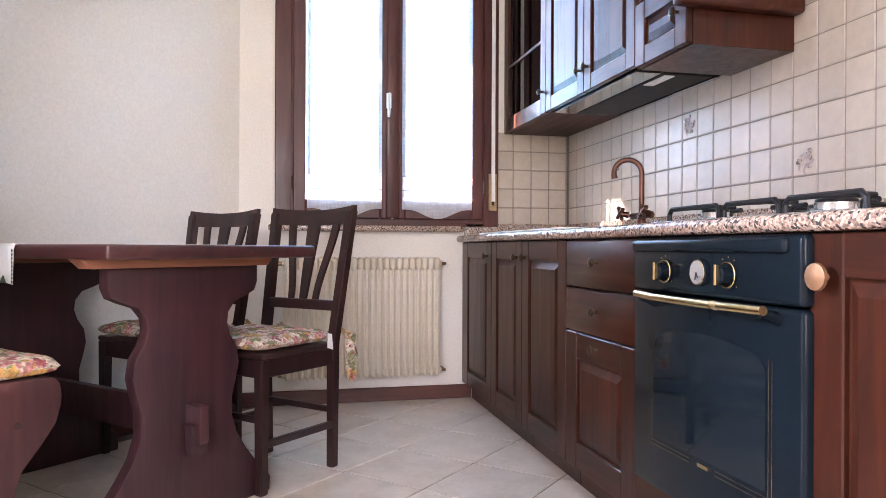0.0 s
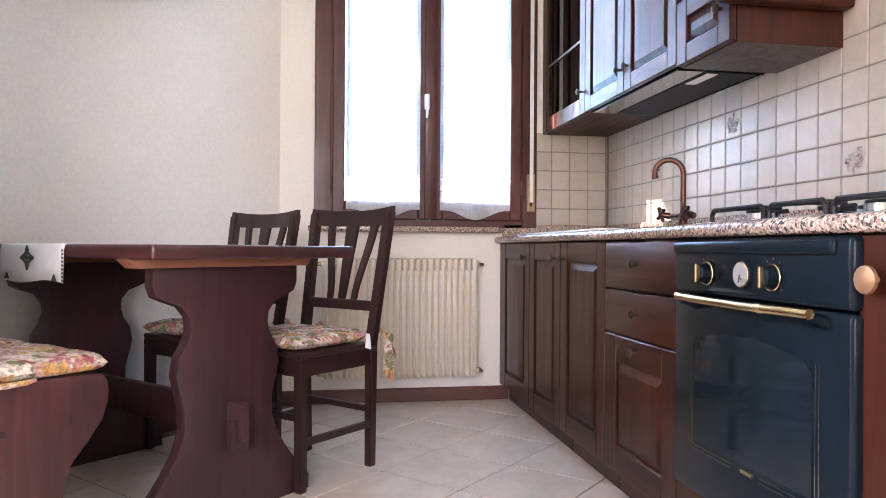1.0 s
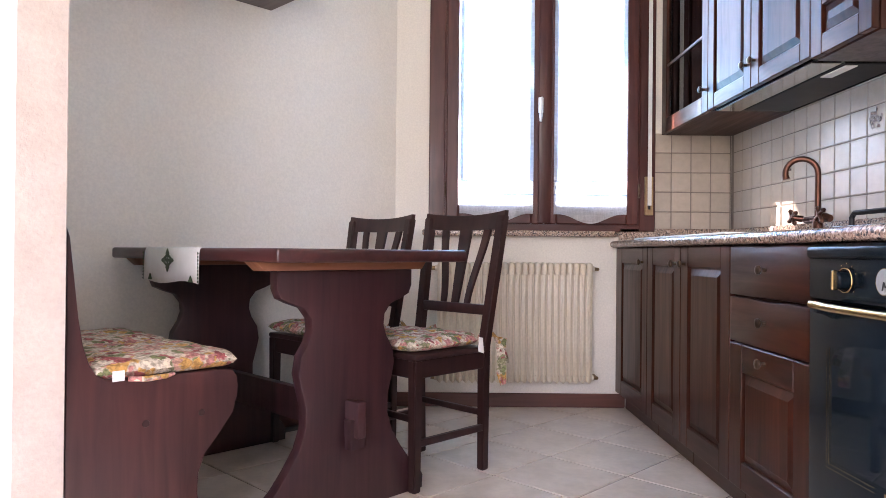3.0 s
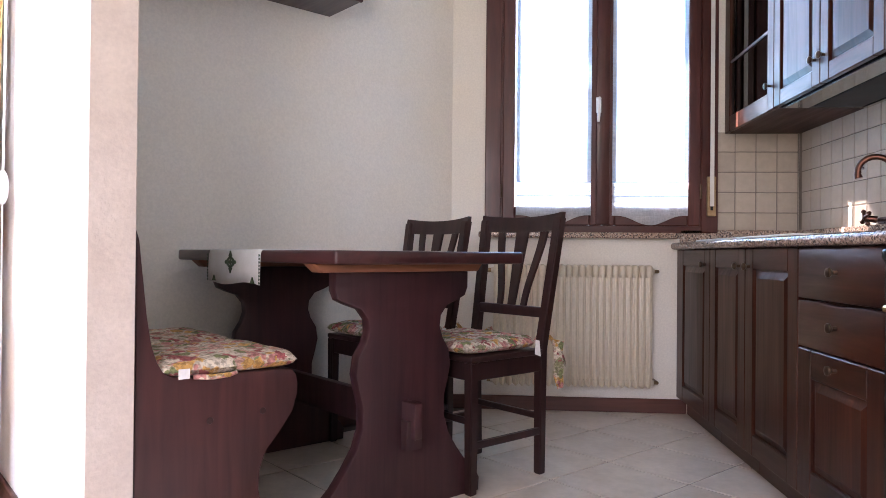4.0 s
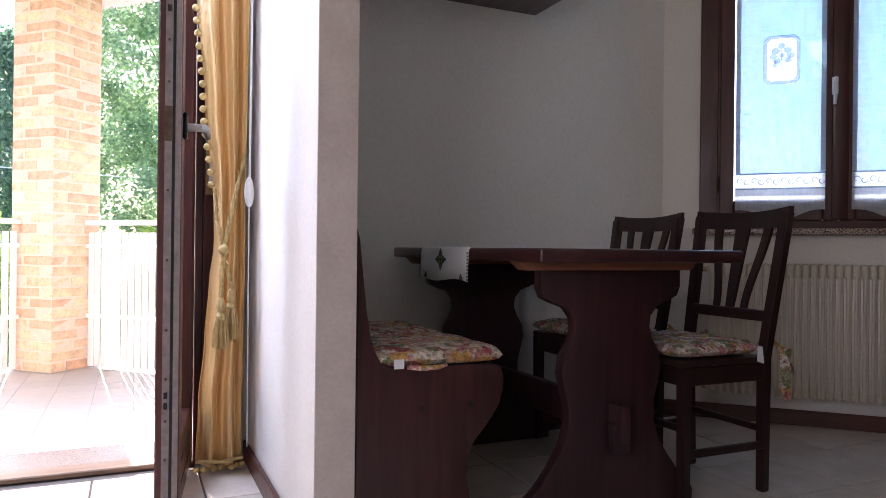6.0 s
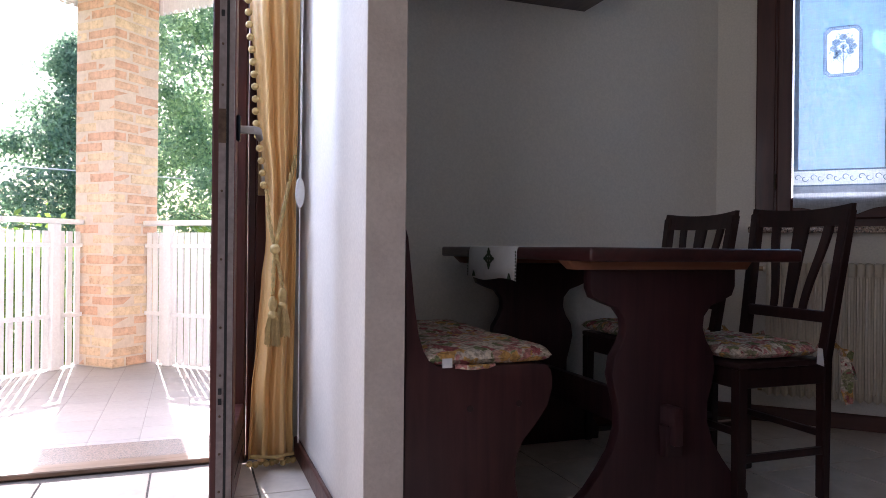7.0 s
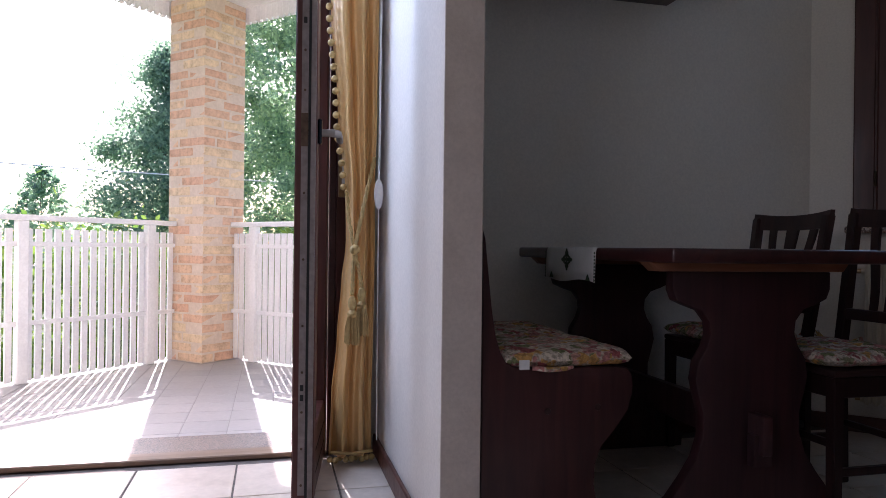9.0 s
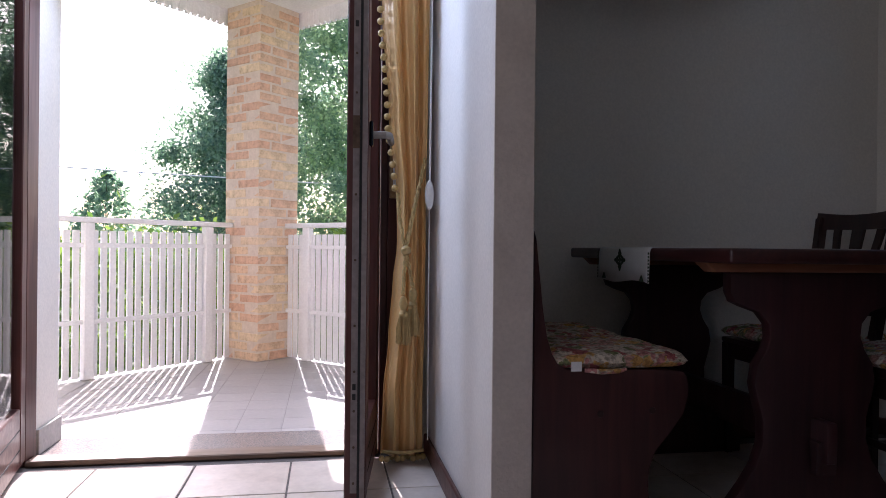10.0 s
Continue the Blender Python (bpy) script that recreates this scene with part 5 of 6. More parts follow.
# ---- balcony door ----
def door_frame():
    d = thing("door_1", "varnished brown wooden double balcony door standing open inwards", "door", (-0.5, VW, 0), True)
    d["kind"] = "structure"
    v0, v1 = VW - 0.022, VW + 0.075
    each("door_frame", [(DL - 0.0095, DL, v0, v1, 0, DH), (DR, DR + 0.028, v0, v1, 0, DH), (DL, DR, v0, v1, DH - 0.045, DH)], JOINERY, d, b=0.003)
    each("casing", [(DL - 0.10, DL - 0.010, v0 - 0.004, VW - 0.002, 0, DH + 0.08), (DR + 0.0285, DR + 0.17, v0 - 0.004, VW - 0.002, 0, DH + 0.08)], JOINERY, d, "wide flat casing board")
    simple("threshold", [(DL, DR, VW - 0.03, VW + 0.06, 0.0, 0.020)], THRESH, d, "worn wooden threshold strip", 0.004)
    simple("threshold_groove", [(DL, DR, VW + 0.061, VW + 0.085, 0.0, 0.012)], RUBBER, d)

    def leaf(hinge, angle, handle):
        """A glazed leaf built along +x from its hinge at the origin, then turned into place."""
        wl, t = 0.575, 0.066 if handle else 0.038
        m = Matrix.Translation((hinge, VW - 0.028, 0)) @ Matrix.Rotation(radians(angle), 4, "Z")
        zb, zt = 0.024, 2.30

        def lp(name, boxes, mat, parent, label="", b=0.004):
            q = B()
            for k in boxes:
                box(q, *k, b)
            bmesh.ops.transform(q, matrix=m, verts=q.verts)
            return part(name, q, mat, parent, label)
        y0, y1 = -t, 0.0
        lf = lp("leaf", [(wl - 0.085, wl, y0, y1, zb, zt)], JOINERY, d)
        lp("stile", [(0, 0.085, y0, y1, zb, zt)], JOINERY, lf)
        for q in [(0.085, wl - 0.085, y0 + 0.002, y1 - 0.002, zb, 0.23), (0.085, wl - 0.085, y0 + 0.002, y1 - 0.002, zt - 0.085, zt)]:
            lp("rail", [q], JOINERY_H, lf)
        for z in (0.085, 0.155):
            for q in (y0 + 0.0005, y1 - 0.0025):
                lp("joint", [(0.087, wl - 0.087, q, q + 0.002, z, z + 0.004)], RUBBER, lf, b=0.0)
        pn = lp("pane", [(0.08, wl - 0.08, (y0 + y1) / 2 - 0.003, (y0 + y1) / 2 + 0.003, 0.22, zt - 0.08)], PANE, lf, b=0.0)
        pn.visible_shadow = False
        if handle:
            lp("lock_rail", [(wl + 0.0002, wl + 0.003, -0.047, -0.027, 0.05, 2.25)], SEAL, lf, "dull bronze espagnolette strip", 0.0)
            lp("edge_groove", [(wl + 0.0002, wl + 0.002, -0.0265, -0.019, 0.03, 2.28)], RUBBER, lf, "", 0.0)
            lp("edge_seal", [(wl + 0.0002, wl + 0.004, -0.0185, -0.003, 0.03, 2.28)], SEAL, lf, "greyish brown weather strip", 0.001)
            lp("lock_case", [(wl + 0.003, wl + 0.005, -0.048, -0.026, 1.10, 1.20)], DARK_KNOB, lf, "", 0.0)
            for z in (0.08, 0.19, 0.30, 0.42, 0.56, 0.76, 0.96, 1.27, 1.39, 1.60, 1.78, 1.96, 2.12):
                q = B()
                lathe(q, [(0, 0.0042), (0.0012, 0.0038), (0.0014, 0)], (wl + 0.003, -0.037, z), (1, 0, 0), 10)
                bmesh.ops.transform(q, matrix=m, verts=q.verts)
                part("screw", q, DARK_KNOB, lf)
            for z in (0.335, 0.365, 1.47):
                lp("strike", [(wl + 0.003, wl + 0.009, -0.042, -0.032, z, z + 0.018)], RUBBER, lf, "", 0.001)
            lp("lever_plate", [(wl - 0.055, wl - 0.020, y1, y1 + 0.012, 1.112, 1.190)], BLACK, lf)
            q = B()
            tube(q, [(wl - 0.037, y1 + 0.008, 1.148), (wl - 0.037, y1 + 0.05, 1.148), (wl - 0.045, y1 + 0.06, 1.146), (wl - 0.15, y1 + 0.062, 1.140)], [0.012, 0.012, 0.013, 0.010], 12)
            bmesh.ops.transform(q, matrix=m, verts=q.verts)
            part("lever", q, ZINC, lf, "dull nickel lever handle")
        return lf
    leaf(DR - 0.002, -98.0, True)
    leaf(DL + 0.002, -78.0, False)


door_frame()
shutter_belt("shutter_belt", 0.232, 0.99, 1.22, 2.4, VW - 0.027, True, "pale woven roller shutter belt on a brass plate beside the door")

bm = B()
box(bm, DL - 0.0095, DR + 0.03, VW + 0.086, VW + 0.33, -0.12, 0.008, 0.004)
structure("door_sill", bm, SILL_STONE, "speckled granite sill outside the balcony door", "door sill", True)
bm = B()
box(bm, DL - 0.0094, DL + 0.004, VW + 0.09, VW + 0.318, 0.0085, 0.105, 0.002)
structure("reveal_skirting", bm, GREY_STONE, "grey stone skirting in the door reveal", "baseboard", True)


# ---- curtain beside the door ----
def door_curtain():
    c = thing("door_curtain", "gold satin curtain with a bobble fringe, held by a tasselled cord", "curtain", (0.22, 2.62, 0), True)
    uc, vc = 0.205, 2.60
    # half width and shift of the gathered cloth along its height
    keys = [(0.03, 0.077, 0.051), (0.25, 0.071, 0.0535), (0.46, 0.063, 0.064), (0.67, 0.057, 0.071), (0.82, 0.050, 0.078), (1.0, 0.051, 0.075), (1.3, 0.070, 0.063), (1.69, 0.086, 0.050), (2.0, 0.096, 0.045), (2.55, 0.10, 0.042)]

    def kz(z):
        for (a, w0, s0), (b2, w1, s1) in zip(keys, keys[1:]):
            if z <= b2:
                k = (z - a) / (b2 - a)
                k = k * k * (3 - 2 * k)
                return w0 + (w1 - w0) * k, s0 + (s1 - s0) * k
        return keys[-1][1:]
    b = B()
    n, m = 110, 60
    rows = []
    for j in range(m + 1):
        z = 0.03 + (2.55 - 0.03) * j / m
        w, s = kz(z)
        row = []
        for i in range(n + 1):
            k = i / n
            ph = k * 2 * math.pi * (2.5 + 0.2 * math.sin(z * 1.1)) + 0.9 * math.sin(z * 1.3) + 0.5 * math.sin(k * 5.0 + z)
            fold = math.sin(ph + 0.45 * math.sin(ph)) + 0.14 * math.sin(k * 2 * math.pi * 7.3 + 1.3 * z)
            row.append(b.verts.new((uc + s + (2 * k - 1) * w, vc + 0.027 * fold * (0.55 + 0.45 * w / 0.08) - 0.02 * math.sin(math.pi * k), z)))
        rows.append(row)
    for j in range(m):
        for i in range(n):
            b.faces.new((rows[j][i], rows[j][i + 1], rows[j + 1][i + 1], rows[j + 1][i]))
    cl = part("cloth", b, GOLD, c)
    sol = cl.modifiers.new("thickness", "SOLIDIFY")
    sol.thickness = 0.003
    # bobbles down the free edge and along the hem
    z = 1.02
    while z < 2.5:
        w, s = kz(z)
        b = B()
        bmesh.ops.create_icosphere(b, subdivisions=2, radius=0.0135)
        bmesh.ops.translate(b, verts=b.verts, vec=(uc + s - w - 0.009, vc - 0.006, z))
        part("bobble", b, GOLD_CORD, c)
        z += 0.044
    for k in range(9):
        w, s = kz(0.03)
        u = uc + s - w + 2 * w * k / 8
        b = B()
        bmesh.ops.create_icosphere(b, subdivisions=2, radius=0.012)
        bmesh.ops.translate(b, verts=b.verts, vec=(u, vc - 0.022 - 0.015 * math.sin(k * 2.3), 0.022))
        part("bobble", b, GOLD_CORD, c)
    b = B()
    w, s = kz(0.045)
    tube(b, [(uc + s - w, vc - 0.03, 0.05), (uc + s, vc - 0.046, 0.046), (uc + s + w, vc - 0.03, 0.05)], 0.007, 6)
    part("fringe_braid", b, GOLD_CORD, c)


door_curtain()


def tieback():
    c = thing("curtain_tieback", "twisted gold cord tieback with two tassels round the curtain", "tieback", (0.24, 2.55, 0.5), True)

    def rope(pts, r=0.006):
        q = B()
        P = [Vector(p) for p in pts]
        fine = []
        for a, b2 in zip(P, P[1:]):
            for k in range(10):
                fine.append(a.lerp(b2, k / 10))
        fine.append(P[-1])
        for ph in (0, math.pi):
            tw = []
            for i, p in enumerate(fine):
                a = i * 0.9 + ph
                tw.append(p + Vector((math.cos(a), math.sin(a), 0.3 * math.sin(a))) * r * 0.6)
            tube(q, tw, r * 0.75, 6)
        return q
    part("cord", rope([(0.328, 2.56, 1.13), (0.303, 2.54, 1.02), (0.275, 2.52, 0.90), (0.256, 2.508, 0.80)]), GOLD_CORD, c)
    part("cord", rope([(0.325, 2.565, 1.10), (0.288, 2.54, 0.95), (0.264, 2.515, 0.85), (0.252, 2.505, 0.78), (0.248, 2.505, 0.70), (0.246, 2.505, 0.63)]), GOLD_CORD, c)
    part("cord", rope([(0.226, 2.545, 1.0), (0.233, 2.53, 0.90), (0.250, 2.51, 0.80), (0.268, 2.51, 0.72), (0.281, 2.512, 0.655)]), GOLD_CORD, c)
    b = B()
    bmesh.ops.create_icosphere(b, subdivisions=2, radius=0.019)
    bmesh.ops.translate(b, verts=b.verts, vec=(0.253, 2.503, 0.79))
    part("knot", b, GOLD_CORD, c)
    rnd = random.Random(8)
    for u, v, z in ((0.246, 2.503, 0.625), (0.281, 2.512, 0.655)):
        b = B()
        lathe(b, [(0, 0.006), (0.012, 0.013), (0.03, 0.016), (0.05, 0.010), (0.062, 0.017), (0.075, 0.015)], (u, v, z), (0, 0, -1), 14)
        tas = part("tassel_head", b, GOLD_CORD, c)
        b = B()
        for i in range(46):
            a, r = rnd.uniform(0, 2 * math.pi), 0.016 * math.sqrt(rnd.random())
            e = r * (1.5 + 0.3 * rnd.random())
            tube(b, [(u + r * math.cos(a), v + r * math.sin(a), z - 0.070), (u + e * math.cos(a), v + e * math.sin(a), z - 0.115), (u + e * 1.05 * math.cos(a), v + e * 1.05 * math.sin(a), z - 0.165 - 0.012 * rnd.random())], 0.0022, 4)
        part("tassel_fringe", b, GOLD_CORD, tas)


tieback()


def cord_pull():
    c = thing("cord_pull", "white curtain cord with an oval plastic weight", "curtain cord", (0.337, 2.50, 0.94), True)
    b = B()
    tube(b, [(0.340, 2.51, 2.5), (0.339, 2.505, 1.6), (0.337, 2.50, 1.042)], 0.0035, 6)
    part("cord", b, WHITE_PL, c)
    b = B()
    prism(b, [(0.336 + 0.0165 * math.cos(a), 0.990 + 0.053 * math.sin(a)) for a in [2 * math.pi * i / 24 for i in range(24)]], "y", 2.492, 2.508, 0.005)
    part("weight", b, WHITE_PL, c, "white oval plastic weight")
    b = B()
    tube(b, [(0.336, 2.50, 0.94), (0.338, 2.51, 0.6), (0.341, 2.52, 0.1)], 0.002, 6)
    part("cord", b, WHITE_PL, c)


cord_pull()

# ---- balcony ----
RX, RY, BZ, SZ = -4.30, 3.553, -0.030, 2.570      # railing lines, balcony floor, soffit
bm = B()
prism(bm, [xy(-2.6, VW + 0.31), xy(0.9, VW + 0.31), (-1.2, RY + 0.12), (RX - 0.12, RY + 0.12), (RX - 0.12, -0.6), (-4.2, -0.6)], "z", BZ - 0.25, BZ - 0.005)
terrace = structure("balcony_floor", bm, BGROUT, "sunlit greyish beige balcony tiles with thin joints", "floor")
bm = B()
prism(bm, [xy(-2.6, VW + 0.32), xy(1.5, VW + 0.32), (-1.2, RY + 0.25), (RX - 0.25, RY + 0.25), (RX - 0.25, -0.6), (-4.2, -0.6)], "z", SZ, SZ + 0.2)
structure("balcony_soffit", bm, CEIL, "plain white balcony soffit", "ceiling")


def fascia(x0, y0, x1, y1, label):
    t = thing("roof_fascia", label, "fascia", (x0, y0, SZ - 0.120), group="fascias")
    d = Vector((x1 - x0, y1 - y0, 0))
    ln = d.length
    d.normalize()
    nrm = Vector((d.y, -d.x, 0))
    n = int(ln / 0.055)
    for i in range(n):
        c = Vector((x0, y0, 0)) + d * (i + 0.5) * ln / n
        b = B()
        box(b, -0.019, 0.019, -0.012, 0.012, SZ - 0.120, SZ, 0.004)
        bmesh.ops.transform(b, matrix=Matrix.Translation(c) @ Matrix.Rotation(math.atan2(d.y, d.x), 4, "Z"), verts=b.verts)
        part("fascia_slat", b, WHITE_PAINT, t)
    b = B()
    box(b, 0, ln, -0.010, -0.002, SZ - 0.105, SZ)
    bmesh.ops.transform(b, matrix=Matrix.Translation((x0, y0, 0)) @ Matrix.Rotation(math.atan2(d.y, d.x), 4, "Z"), verts=b.verts)
    part("fascia_board", b, WHITE_PAINT, t)


fascia(RX - 0.1, 0.4, RX - 0.1, RY + 0.1, "white slatted metal fascia along the balcony roof")
fascia(RX - 0.1, RY + 0.12, -1.4, RY + 0.12, "white slatted metal fascia along the balcony roof")


def railing(x0, y0, x1, y1, posts, label, double=False):
    t = thing("balcony_railing", label, "railing", (x0, y0, BZ), group="railings")
    d = Vector((x1 - x0, y1 - y0, 0))
    ln = d.length
    rot = Matrix.Translation((x0, y0, 0)) @ Matrix.Rotation(math.atan2(d.y, d.x), 4, "Z")

    def add(name, q, label2=""):
        bmesh.ops.transform(q, matrix=rot, verts=q.verts)
        return part(name, q, WHITE_PAINT, t, label2)
    q = B()
    box(q, 0, ln, -0.030, 0.030, 0.936, 0.970, 0.005)
    add("top_rail", q)
    for z in (0.31, 0.782):
        q = B()
        box(q, 0, ln, -0.012, 0.0, z, z + 0.028, 0.002)
        add("cross_rail", q)
    for s in posts:
        q = B()
        box(q, s - 0.032, s + 0.032, -0.03, 0.024, BZ, 0.9355, 0.004)
        add("post", q)
    n = int(ln / 0.0578)
    for i in range(n):
        s = (i + 0.5) * ln / n
        if not double and any(abs(s - p) < 0.045 for p in posts):
            continue
        q = B()
        box(q, s - 0.0205, s + 0.0205, 0.0005, 0.014, -0.020, 0.888, 0.002)
        add("slat", q)
        if double:
            q = B()
            s2 = s + 0.5 * ln / n
            box(q, s2 - 0.011, s2 + 0.011, 0.0165, 0.030, -0.020, 0.888, 0.002)
            add("slat", q)


railing(RX, -0.5, RX, 3.28, (0.13, 0.99, 1.852, 2.714, 3.576), "white metal balcony railing with upright slats")
railing(-3.996, RY, -1.4, RY, (0.222, 1.08, 1.94), "white metal balcony railing with overlapping slats beside the pillar", True)


def pillar():
    x0, y0, w = -4.373, 3.282, 0.375
    p = thing("brick_pillar", "square pillar of pale red and yellow bricks holding the balcony roof", "pillar", (x0 + w / 2, y0 + w / 2, BZ))
    simple("mortar_core", [(x0 + 0.0028, x0 + w - 0.0028, y0 + 0.0028, y0 + w - 0.0028, BZ, SZ - 0.001)], MORTAR, p, "sandy mortar", 0.0)
    course, joint = 0.0695, 0.012
    n = int((SZ - BZ) / course)
    rnd = random.Random(11)

    def piece(dx, dy):
        b = B()
        box(b, -dx / 2, dx / 2, -dy / 2, dy / 2, 0, course - joint, 0.004)
        for v in b.verts:
            v.co += Vector((rnd.uniform(-1, 1), rnd.uniform(-1, 1), rnd.uniform(-1, 1))) * 0.0013
        return finish(b, "brick", BRICK, False)
    cuts = {}
    for f in (0.54, 0.62, 0.70):
        ln, dd = w * f, w * (1 - f) - joint
        cuts[f] = (ln, dd, {"lx": piece(ln - joint / 2, dd), "ly": piece(dd, ln - joint / 2)})
    for k in range(n):
        z = BZ + k * course + 0.004
        long_, d, kinds = cuts[rnd.choice((0.54, 0.62, 0.70))]
        if k % 2:
            put = [("lx", x0 + long_ / 2, y0 + d / 2), ("ly", x0 + w - d / 2, y0 + long_ / 2), ("lx", x0 + w - long_ / 2, y0 + w - d / 2), ("ly", x0 + d / 2, y0 + w - long_ / 2)]
        else:
            put = [("ly", x0 + d / 2, y0 + long_ / 2), ("lx", x0 + w - long_ / 2, y0 + d / 2), ("ly", x0 + w - d / 2, y0 + w - long_ / 2), ("lx", x0 + long_ / 2, y0 + w - d / 2)]
        for key, x, y in put:
            o = new("brick", kinds[key])
            o.parent = p
            o.location = Vector((x + rnd.uniform(-0.0013, 0.0013), y + rnd.uniform(-0.0013, 0.0013), z)) - Vector(p["base"])


pillar()

# ---- garden ----
GZ = -1.1
bm = B()
box(bm, -700, 700, -700, 700, GZ - 0.3, GZ)
structure("ground", bm, GRASS, "green garden ground reaching the horizon", "ground")


def leaf_mesh(name, centres, radii, count, size, seed, mat, flat=0.8):
    rng = np.random.default_rng(seed)
    k = rng.integers(0, len(centres), count)
    d = rng.normal(size=(count, 3)) * 0.62
    p = centres[k] + d * radii[k][:, None] * np.array([1, 1, flat])
    a = rng.normal(size=(count, 3))
    a /= np.linalg.norm(a, axis=1)[:, None]
    b = np.cross(a, rng.normal(size=(count, 3)))
    b /= np.linalg.norm(b, axis=1)[:, None]
    s = size * rng.uniform(0.6, 1.35, count)[:, None]
    v = np.stack([p - a * s, p + b * s * 0.55, p + a * s, p - b * s * 0.55], 1).reshape(-1, 3)
    me = bpy.data.meshes.new(name)
    me.from_pydata(v.tolist(), [], np.arange(count * 4).reshape(-1, 4).tolist())
    me.materials.append(mat)
    return me


def tree(az, dist, height, half, crown_from, seed, count, size, label, lean=0.0, taper=1.7, mat=LEAF):
    """A tree in the direction az (degrees left of straight ahead) from the room; half is the crown's half width."""
    x, y = -math.sin(radians(az)) * dist, math.cos(radians(az)) * dist
    t = thing("tree", label, "tree", (x, y, GZ), group="garden trees")
    rng = np.random.default_rng(seed)
    b = B()
    tube(b, [(x, y, GZ), (x + 0.05, y, GZ + height * 0.3), (x + 0.1 + lean, y, GZ + height * 0.65), (x + lean * 1.5, y, GZ + height * 0.93)], [half * 0.04, half * 0.014, half * 0.006, 0.006], 9)
    part("trunk", b, BARK, t)
    cs, rs = [], []
    n = 170
    for i in range(n):
        k = (i + rng.random()) / n
        z = GZ + crown_from + (height - crown_from) * k
        w = half * (1 - k ** taper) ** 0.75 * (0.55 + 0.45 * min(1, k / 0.18))
        a = rng.uniform(0, 2 * math.pi)
        rr = w * math.sqrt(rng.random()) * 0.9
        cs.append((x + rr * math.cos(a) + lean * k, y + rr * math.sin(a), z))
        rs.append(half * rng.uniform(0.12, 0.27) * (1 - 0.35 * k))
        if i % 11 == 0:
            b = B()
            z0 = GZ + crown_from * 0.8 + (height - crown_from) * k * 0.8
            tube(b, [(x + lean * k, y, z0), ((x + cs[-1][0]) / 2, (y + cs[-1][1]) / 2, (z0 + z) / 2 + 0.1), cs[-1]], [half * 0.013, half * 0.008, 0.006], 6)
            part("limb", b, BARK, t)
    me = leaf_mesh("crown", np.array(cs) - np.array([x, y, GZ]), np.array(rs), count, size, seed, mat)
    o = new("crown", me)
    o.parent = t
    return t


tree(52.5, 17.0, 6.3, 2.4, 0.5, 21, 52000, 0.048, "tall green garden tree with dense small leaves beyond the balcony")
tree(42.4, 15.0, 11.0, 2.3, 0.5, 22, 66000, 0.046, "very tall pale green garden tree, sunlight painted into its leaves, rising past the roof", mat=LEAF_SUN)
tree(39.5, 18.0, 11.0, 2.3, 0.6, 28, 26000, 0.055, "very tall pale green garden tree, sunlight painted into its leaves, rising past the roof", mat=LEAF_SUN)
tree(48.2, 19.0, 10.5, 2.2, 0.6, 29, 17000, 0.07, "tall green garden tree standing behind the pillar")
tree(61.3, 22.0, 3.98, 0.98, 1.3, 23, 2600, 0.080, "small green garden tree further off", taper=3.0)
tree(73.6, 20.0, 8.5, 2.8, 0.7, 24, 18000, 0.085, "broad green garden tree seen through the door glass")


def hedge(x0, y0, x1, y1, top, label, seed):
    t = thing("hedge", label, "hedge", (x0, y0, GZ), group="hedges")
    n = 70
    rng = np.random.default_rng(seed)
    k = (np.arange(n) + rng.random(n)) / n
    cs = np.stack([x0 + (x1 - x0) * k, y0 + (y1 - y0) * k, rng.uniform(GZ + 0.3, top - 0.25, n)], 1)
    rs = rng.uniform(0.35, 0.6, n)
    o = new("foliage", leaf_mesh("foliage", cs - np.array([x0, y0, GZ]), rs, 9000, 0.06, seed, LEAF_LIGHT))
    o.parent = t


hedge(-8.6, 0.8, -8.0, 6.2, 1.0, "clipped green hedge beyond the balcony railing", 31)
hedge(-8.0, 6.4, -2.0, 8.4, 1.05, "clipped green hedge beyond the balcony railing", 32)
wire = thing("overhead_wire", "thin pale overhead wire across the garden", "cable", (-14, 5.0, 3.0))
bm = B()
tube(bm, [(-16.0, 3.0, 2.40), (-12.5, 7.5, 2.19), (-9.0, 12.0, 2.05)], 0.012, 6)
part("cable", bm, WHITE_PAINT, wire)

# ---- pieces: tiles of floors and walls ----
def tile_mesh(w, h, t, bev, mat, name):
    b = B()
    box(b, -w / 2, w / 2, -h / 2, h / 2, -t, 0, bev)
    return finish(b, name, mat, False)


def in_room(u, v):
    x, y = xy(u, v)
    return y < YW + 0.15 and x < 1.15 and v < VW - 0.10 and y > -2.6 and x > -4.1


FT = 0.34
fme = tile_mesh(FT - 0.007, FT - 0.007, 0.008, 0.0015, FLOOR_T, "floor_tile")
for i in range(-22, 16):
    for j in range(-16, 12):
        u, v = 1.89 + (i - 0.5) * FT, 0.96 + (j - 0.5) * FT
        if not in_room(u, v) or u < -4.5:
            continue
        o = new("floor_tile", fme)
        o.parent = floor
        o.matrix_world = DIAG @ Matrix.Translation((u, v, 0.0)) @ Matrix.Rotation(radians(90 * ((i * 7 + j * 3) % 4)), 4, "Z")

BT = 0.203
bme = tile_mesh(BT - 0.003, BT - 0.003, 0.008, 0.0008, BALC_T, "balcony_tile")
for i in range(-12, 12):
    for j in range(0, 18):
        u, v = -0.628 + (i + 0.5) * BT, VW + 0.332 + (j + 0.5) * BT
        x, y = xy(u, v)
        if x < RX - 0.1 or y > RY + 0.1 or u < -2.6 or y < -0.5:
            continue
        o = new("balcony_tile", bme)
        o.parent = terrace
        o.matrix_world = DIAG @ Matrix.Translation((u, v, BZ - 0.003))

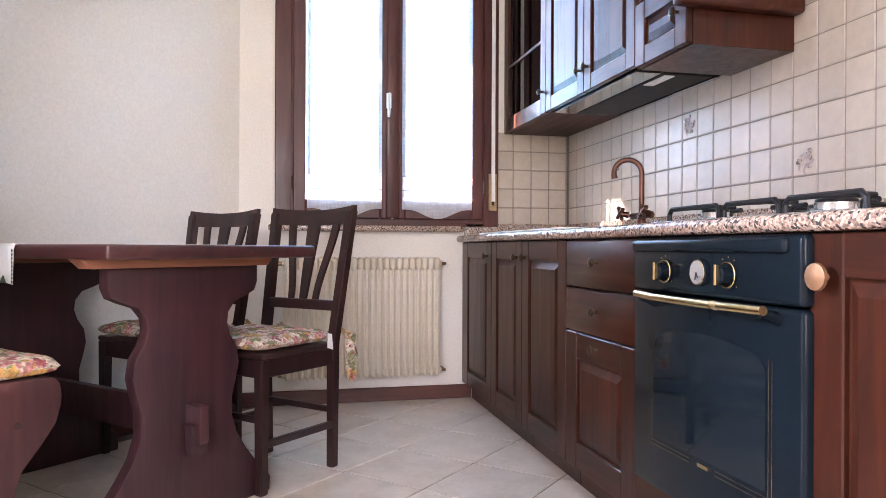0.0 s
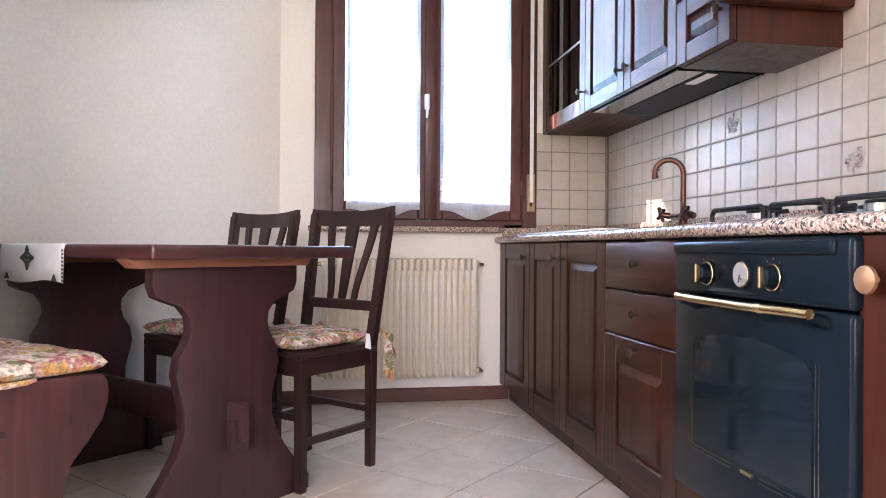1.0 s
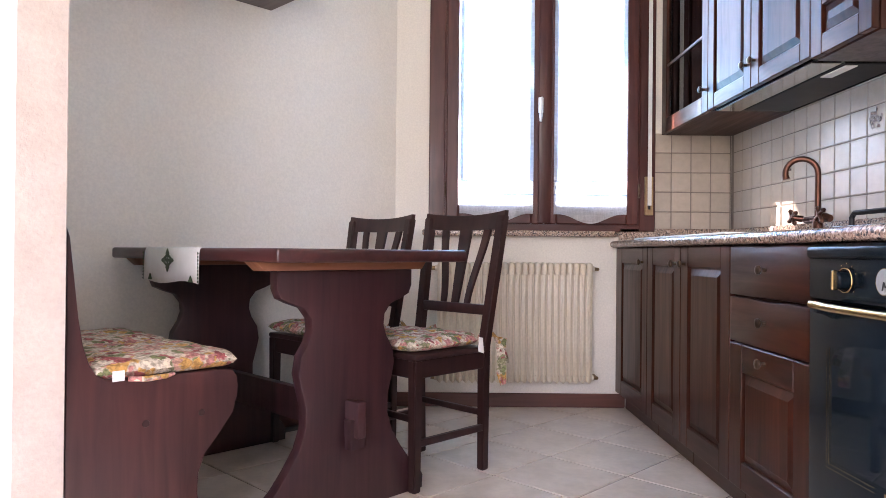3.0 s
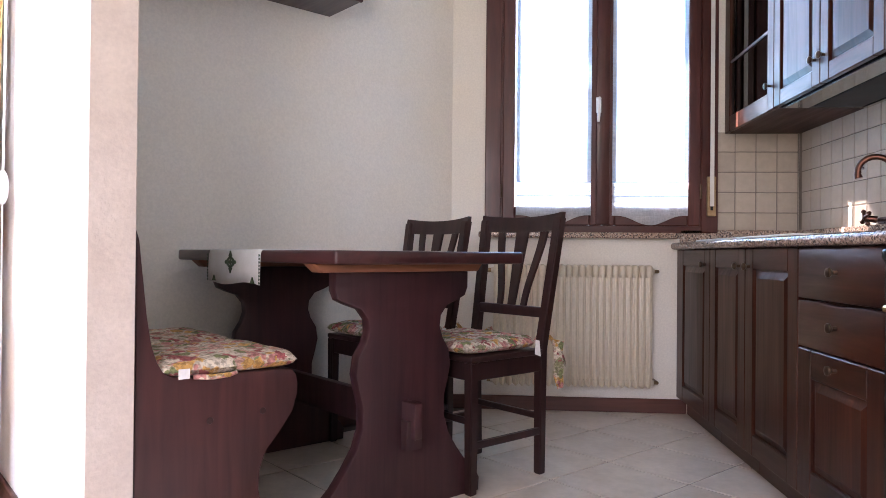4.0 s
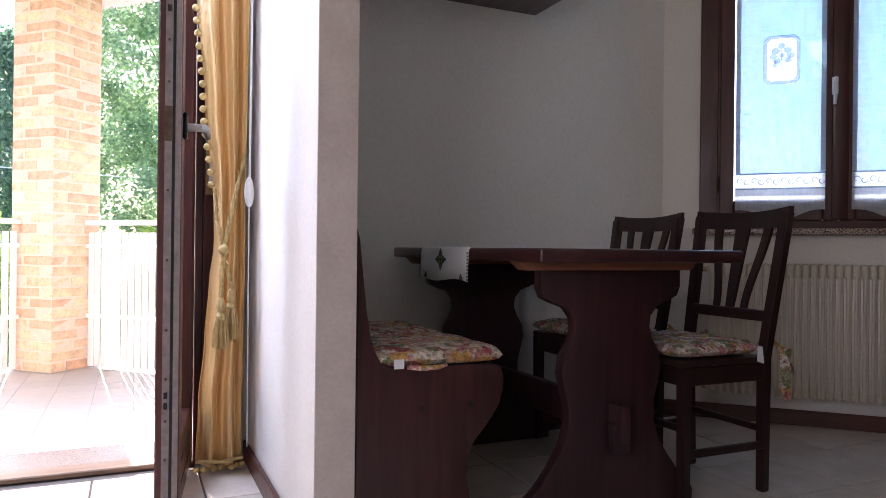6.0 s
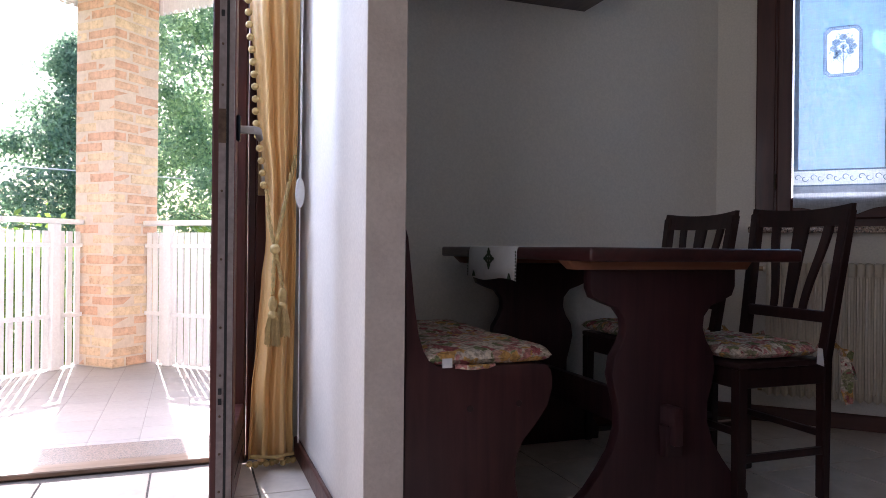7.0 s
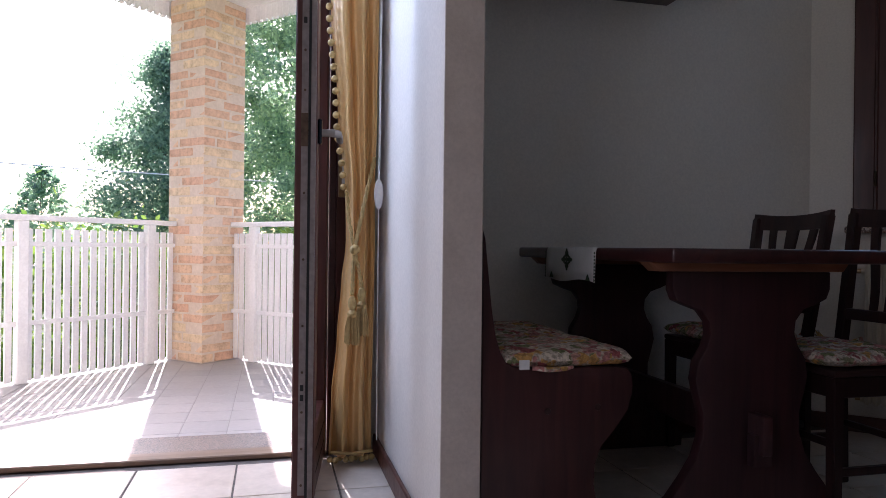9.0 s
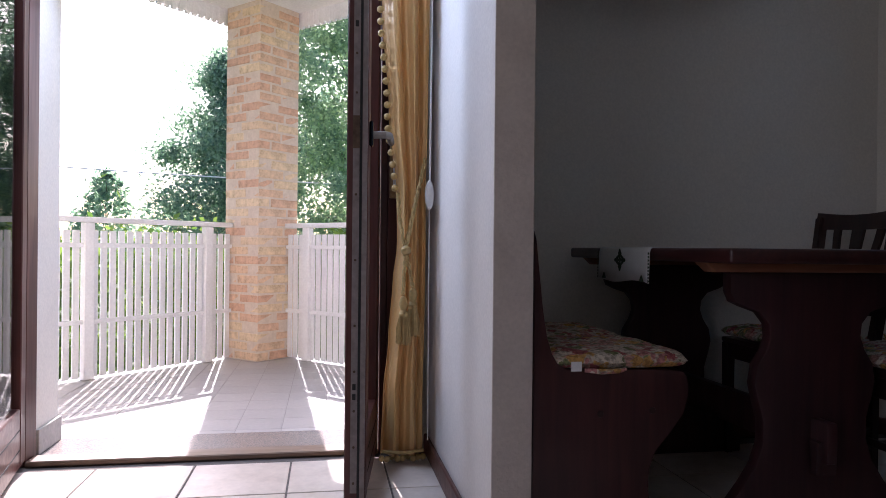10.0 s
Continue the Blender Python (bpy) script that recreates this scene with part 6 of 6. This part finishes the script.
WT = 0.1024
wme = tile_mesh(WT - 0.004, WT - 0.004, 0.010, 0.0025, WALL_T, "wall_tile")
bm = B()
box(bm, XW + 0.003, XW + 0.0079, -0.1, YW - 0.001, 0.80, 2.3)
structure("tile_bed", bm, WGROUT, "grey grout between the wall tiles", "grout")
bm = B()
box(bm, 1.09, XW - 0.001, YW - 0.0075, YW - 0.0005, 0.80, 1.42)
structure("tile_bed", bm, WGROUT, "grey grout between the wall tiles", "grout")
R_WALL = Matrix.Rotation(radians(-90), 4, "Y")
ROWS_Z = [1.123 + WT * k + WT / 2 for k in range(-3, 8)]
for zc in ROWS_Z:
    for i in range(-14, 14):
        y = 2.147 + i * WT + WT / 2
        if y > YW - 0.03 or y < 0.70 or zc - WT < 0.80:
            continue
        if y > 1.84 and zc > 1.48:
            continue
        o = new("wall_tile", wme)
        o.parent = wall_tiled
        o.matrix_world = Matrix.Translation((XW, y, zc)) @ R_WALL
R_BACK = Matrix.Rotation(radians(90), 4, "X")
for zc in ROWS_Z:
    for i in range(4):
        x = XW - 0.006 - WT / 2 - i * WT
        if zc > 1.45 or x < 1.12:
            continue
        o = new("wall_tile", wme)
        o.parent = wall_window
        o.matrix_world = Matrix.Translation((x, YW - 0.010, zc)) @ R_BACK


def emboss(y, z, seed):
    """A raised fruit and leaf motif on one tile."""
    t = thing("tile_relief", "raised pewter-coloured fruit relief on a wall tile", "tile relief", (XW, y, z), group="tile reliefs")
    rnd = random.Random(seed)
    for i in range(15):
        a, r = rnd.uniform(0, 6.28), 0.030 * math.sqrt(rnd.random())
        b = B()
        c = Vector((XW - 0.003, y + r * math.cos(a), z + 1.15 * r * math.sin(a)))
        if i % 3:
            pts = [c + Vector((0, 0.014 * math.cos(q + a), 0.014 * math.sin(q + a))) * (1 - 0.08 * k) for k, q in enumerate([0, 0.7, 1.4, 2.1, 2.8, 3.5])]
            tube(b, pts, [0.001, 0.002, 0.0026, 0.0026, 0.002, 0.001], 5)
            part("leaf", b, EMBOSS, t)
        else:
            bmesh.ops.create_icosphere(b, subdivisions=2, radius=0.007)
            bmesh.ops.translate(b, verts=b.verts, vec=c)
            part("fruit", b, EMBOSS, t)


emboss(2.402, 1.277, 1)
emboss(1.785, 1.072, 2)
emboss(3.020, 1.176, 3)
